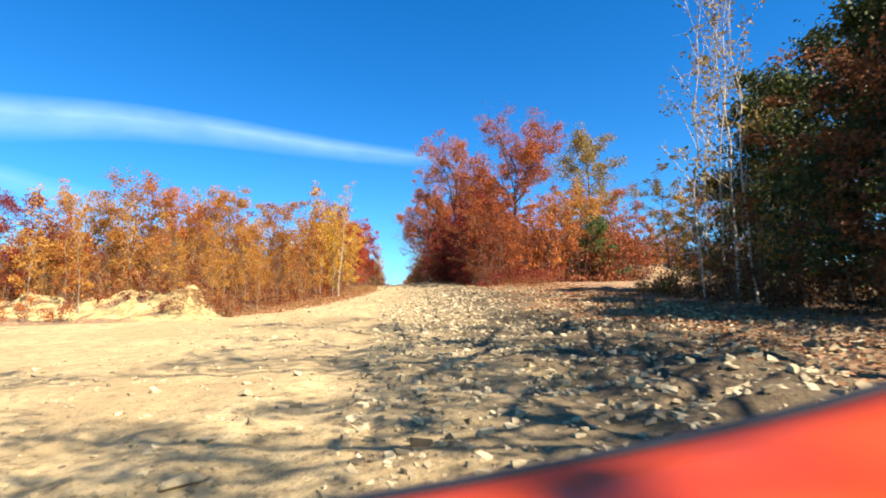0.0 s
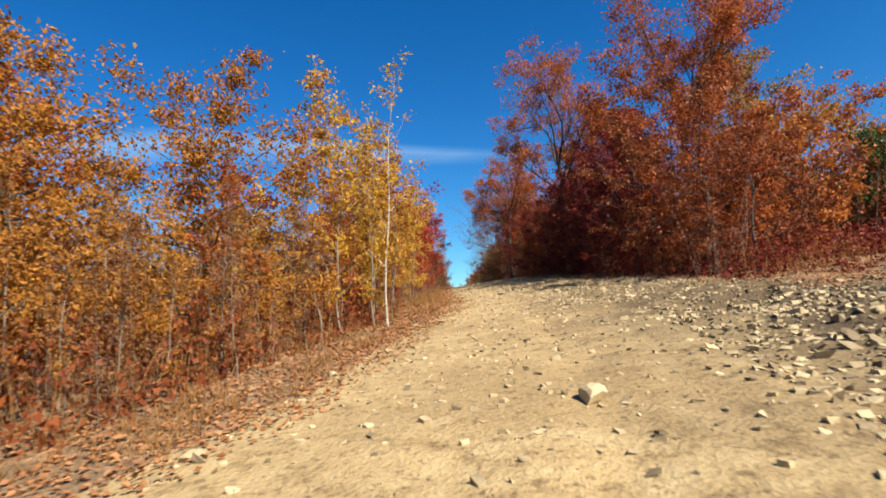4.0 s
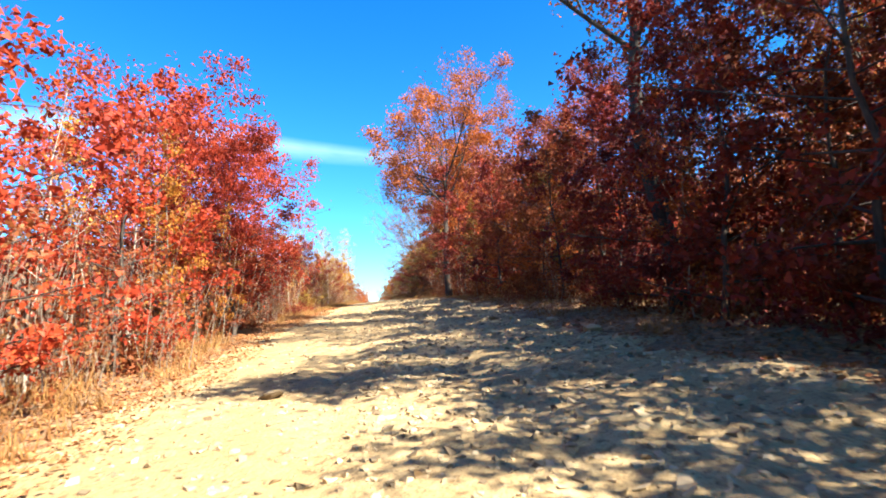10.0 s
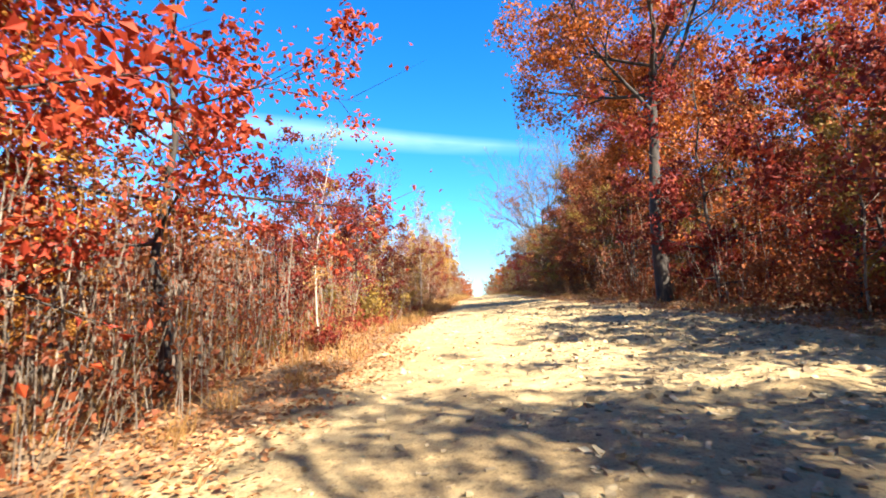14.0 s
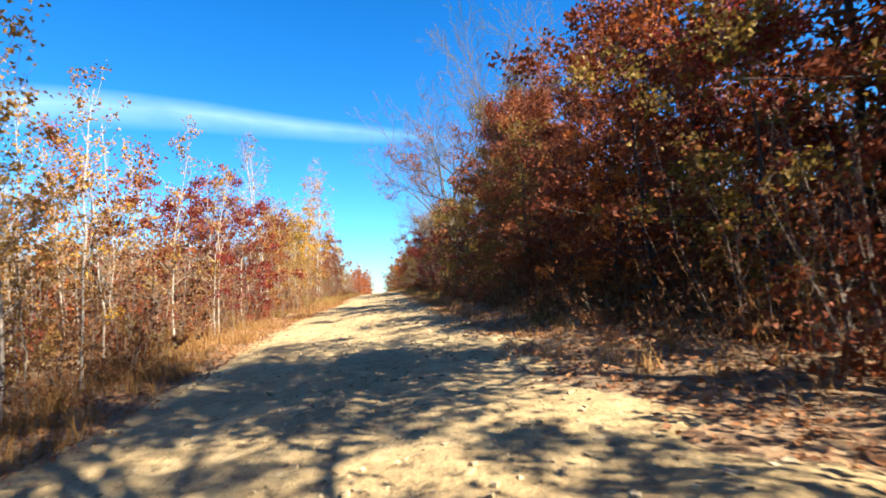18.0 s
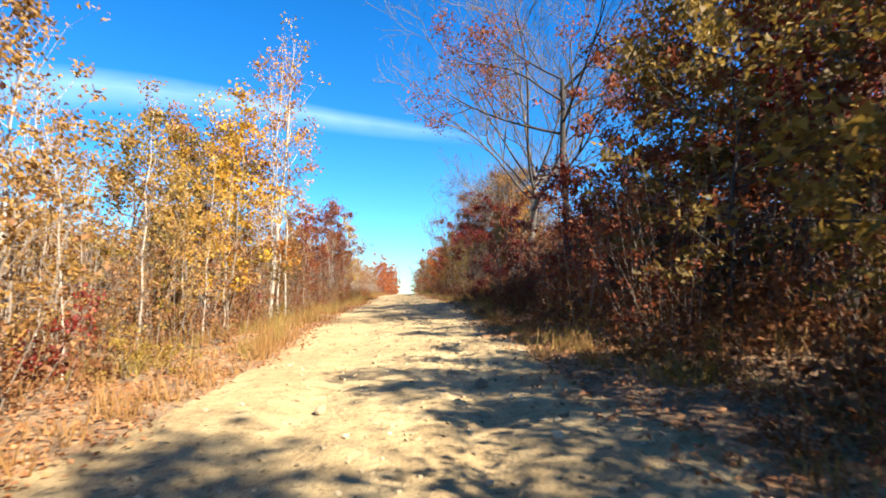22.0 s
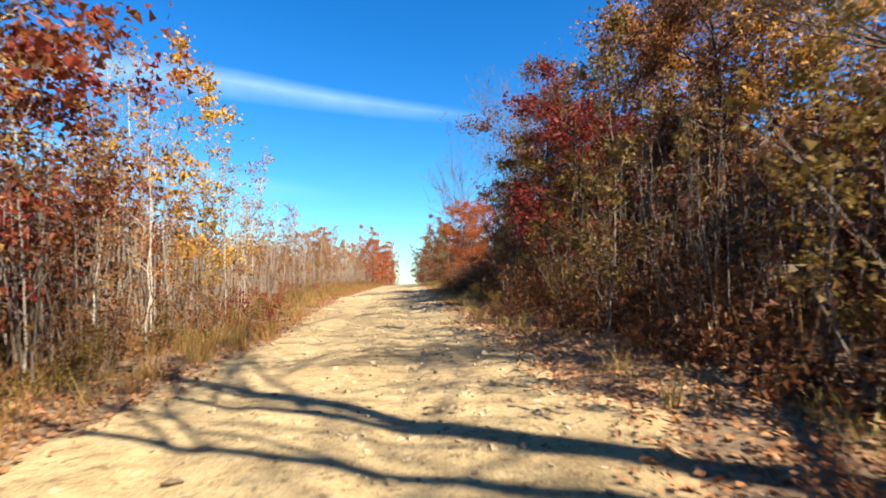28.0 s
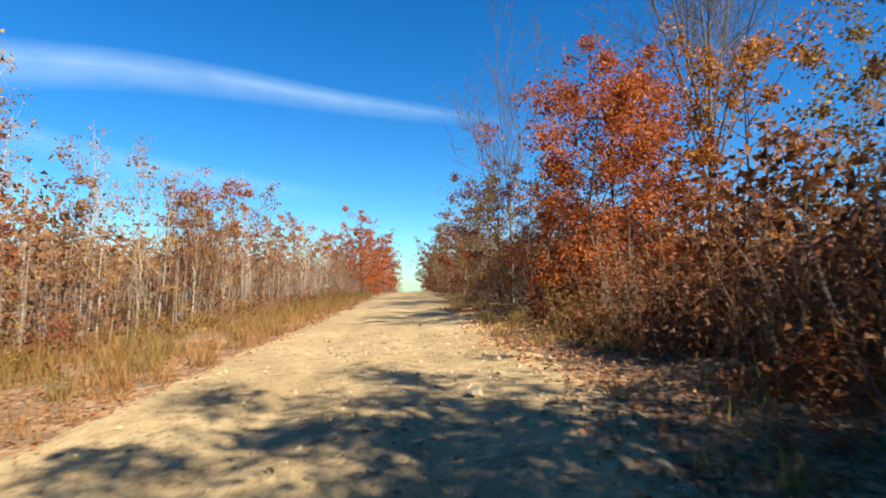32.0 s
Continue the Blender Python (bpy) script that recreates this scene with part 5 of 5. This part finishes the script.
def vehicle():
    root = new("off_road_vehicle")
    tagged(root, "small orange off-road vehicle on the dirt at the trail's start", "vehicle")
    xs = np.linspace(-0.45, 1.25, 24)
    def skin(y_lo, y_hi, n, lift, thick, mat, name, label):
        bm = bmesh.new()
        ysn = np.linspace(y_lo, y_hi, n)
        tops = [[bm.verts.new((x, y, hood_z(x) + 0.05 * (0.85 - y) + lift)) for y in ysn] for x in xs]
        lows = [[bm.verts.new((x, y, hood_z(x) + 0.05 * (0.85 - y) + lift - thick)) for y in ysn] for x in xs]
        for i in range(len(xs) - 1):
            for j in range(n - 1):
                bm.faces.new((tops[i][j], tops[i + 1][j], tops[i + 1][j + 1], tops[i][j + 1]))
                bm.faces.new((lows[i][j], lows[i][j + 1], lows[i + 1][j + 1], lows[i + 1][j]))
            for j in (0, n - 1):
                bm.faces.new((tops[i][j], lows[i][j], lows[i + 1][j], tops[i + 1][j]))
        for i in (0, len(xs) - 1):
            for j in range(n - 1):
                bm.faces.new((tops[i][j], tops[i][j + 1], lows[i][j + 1], lows[i][j]))
        bmesh.ops.recalc_face_normals(bm, faces=bm.faces)
        for f in bm.faces:
            f.smooth = abs(f.normal.z) > 0.7
        return part(name, bm, mat, root, label)
    skin(-0.35, 0.85, 14, 0.0, 0.03, ORANGE, "hood", "glossy orange sloping hood")
    bm = bmesh.new()
    rim = [bm.verts.new((x, y, hood_z(x) + 0.05 * (0.85 - y) + z)) for x, y, z in ((0.62, 0.50, 0.004), (1.24, 0.42, 0.004), (1.24, 0.66, 0.006), (0.80, 0.62, 0.006), (0.70, 0.53, 0.035), (1.24, 0.46, 0.045), (1.24, 0.60, 0.035), (0.84, 0.58, 0.03))]
    for f in ((0, 1, 5, 4), (1, 2, 6, 5), (2, 3, 7, 6), (3, 0, 4, 7), (4, 5, 6, 7), (3, 2, 1, 0)):
        bm.faces.new([rim[k] for k in f])
    bmesh.ops.recalc_face_normals(bm, faces=bm.faces)
    bmesh.ops.bevel(bm, geom=bm.edges[:], offset=0.008, segments=2, affect="EDGES")
    part("hood_ridge", bm, ORANGE, root, "raised orange ridge pressed into the hood")
    skin(0.852, 0.884, 3, 0.002, 0.05, BLACK, "edge_trim", "black rubber trim along the hood's edge")
    bm = bmesh.new()
    box(bm, (-0.30, -1.5, 0.38), (1.12, 0.78, 0.92))
    bmesh.ops.bevel(bm, geom=bm.edges[:], offset=0.05, segments=2, affect="EDGES")
    part("body", bm, BLACK, root, "black plastic lower body")
    for k, y in enumerate((0.84,)):
        bm = bmesh.new()
        box(bm, (-0.2, y, 0.42), (1.02, y + 0.10, 0.56))
        bmesh.ops.bevel(bm, geom=bm.edges[:], offset=0.03, segments=2, affect="EDGES")
        part("bumper", bm, STEEL, root)
    for x in (-0.33, 1.15):
        for y in (0.35, -1.2):
            bm = bmesh.new()
            turn = Matrix.Translation((x, y, 0.33)) @ Matrix.Rotation(radians(90), 4, "Y")
            bmesh.ops.create_cone(bm, cap_ends=True, segments=28, radius1=0.33, radius2=0.33, depth=0.24, matrix=turn)
            bmesh.ops.bevel(bm, geom=[e for e in bm.edges if len(e.link_faces) == 2 and any(len(f.verts) > 4 for f in e.link_faces)], offset=0.05, segments=2, affect="EDGES")
            wheel = part("wheel", bm, RUBBER, root, "black knobbly tyre")
            bm = bmesh.new()
            bmesh.ops.create_cone(bm, cap_ends=True, segments=24, radius1=0.18, radius2=0.16, depth=0.27, matrix=turn)
            part("rim", bm, STEEL, wheel, "steel rim")
    root.matrix_basis = Matrix.Translation((0.1, 0.0, top_z(0.1, 0.0) - 0.03)) @ pose(0, 0, 0, 4.0, 0.5, -5)
    return root


vehicle()


# ---- high thin cloud ----
def cloud_material(name, strength):
    m = bpy.data.materials.new(name)
    m.use_nodes = True
    nt = m.node_tree
    nt.nodes.remove(nt.nodes["Principled BSDF"])
    em, tr, ms = nt.nodes.new("ShaderNodeEmission"), nt.nodes.new("ShaderNodeBsdfTransparent"), nt.nodes.new("ShaderNodeMixShader")
    em.inputs["Color"].default_value = (0.62, 0.85, 1.0, 1)
    em.inputs["Strength"].default_value = 0.5
    uv = nt.nodes.new("ShaderNodeUVMap")
    sep = nt.nodes.new("ShaderNodeSeparateXYZ")
    nt.links.new(uv.outputs[0], sep.inputs[0])
    across = ramp_node(nt, sep.outputs[1], [(0, (0, 0, 0)), (0.25, (0.45, 0.45, 0.45)), (0.6, (1, 1, 1)), (0.8, (0.5, 0.5, 0.5)), (1, (0, 0, 0))])
    along = ramp_node(nt, sep.outputs[0], [(0, (0.2, 0.2, 0.2)), (0.3, (1, 1, 1)), (0.75, (0.75, 0.75, 0.75)), (1, (0, 0, 0))])
    mp = nt.nodes.new("ShaderNodeMapping")
    mp.inputs["Scale"].default_value = (5, 0.8, 1)
    nt.links.new(uv.outputs[0], mp.inputs[0])
    n = nt.nodes.new("ShaderNodeTexNoise")
    n.inputs["Scale"].default_value, n.inputs["Detail"].default_value = 3, 6
    nt.links.new(mp.outputs[0], n.inputs["Vector"])
    wisp = ramp_node(nt, n.outputs[0], [(0.25, (0.55, 0.55, 0.55)), (0.7, (1, 1, 1))])
    f = mix_node(nt, 1.0, mix_node(nt, 1.0, across, along, "MULTIPLY"), wisp, "MULTIPLY")
    f = mix_node(nt, 1.0, f, (strength, strength, strength), "MULTIPLY")
    nt.links.new(f, ms.inputs[0])
    nt.links.new(tr.outputs[0], ms.inputs[1])
    nt.links.new(em.outputs[0], ms.inputs[2])
    nt.links.new(ms.outputs[0], nt.nodes["Material Output"].inputs[0])
    return m


def cloud_band(az, el, half, mat, label):
    n, far = 60, 3500.0
    a = np.linspace(az[0], az[-1], n)
    e, w = np.interp(a, az, el), np.interp(a, az, half)
    k = np.ones(7) / 7
    e[3:-3] = np.convolve(e, k, "valid")
    rows = []
    for v in np.linspace(-1, 1, 7):
        aa, ee = np.radians(a), np.radians(e + v * w)
        rows.append(np.stack([np.sin(aa) * np.cos(ee) * far, np.cos(aa) * np.cos(ee) * far + 90, np.sin(ee) * far + 8], 1))
    v = np.stack(rows, 1).reshape(-1, 3)
    i, j = np.meshgrid(np.arange(n - 1), np.arange(6), indexing="ij")
    f = np.stack([i * 7 + j, (i + 1) * 7 + j, (i + 1) * 7 + j + 1, i * 7 + j + 1], -1).reshape(-1, 4)
    me = raw_mesh("cloud_streak", v, [f], mat, True)
    uvl = me.uv_layers.new(name="UVMap")
    ids = f.ravel()
    uvl.data.foreach_set("uv", np.stack([(ids // 7) / (n - 1), (ids % 7) / 6], 1).astype(np.float32).ravel())
    ob = tagged(new("cloud_streak", me), label, "cloud", kind="structure")
    ob.visible_shadow = False
    return ob


cloud_band((-55, -45, -36, -28, -18, -8, 3, 12), (14.0, 15.8, 17.2, 18.6, 18.9, 18.2, 17.3, 16.2), (2.6, 2.4, 2.2, 1.9, 1.6, 1.3, 1.0, 0.7),
           cloud_material("thin_cloud", 0.42), "long white streak of thin high cloud")
cloud_band((-52, -40, -29, -16, -6), (13.5, 12.8, 10.6, 9.3, 8.6), (1.2, 1.4, 1.6, 1.5, 0.9), cloud_material("faint_cloud", 0.2), "faint low streak of thin cloud")
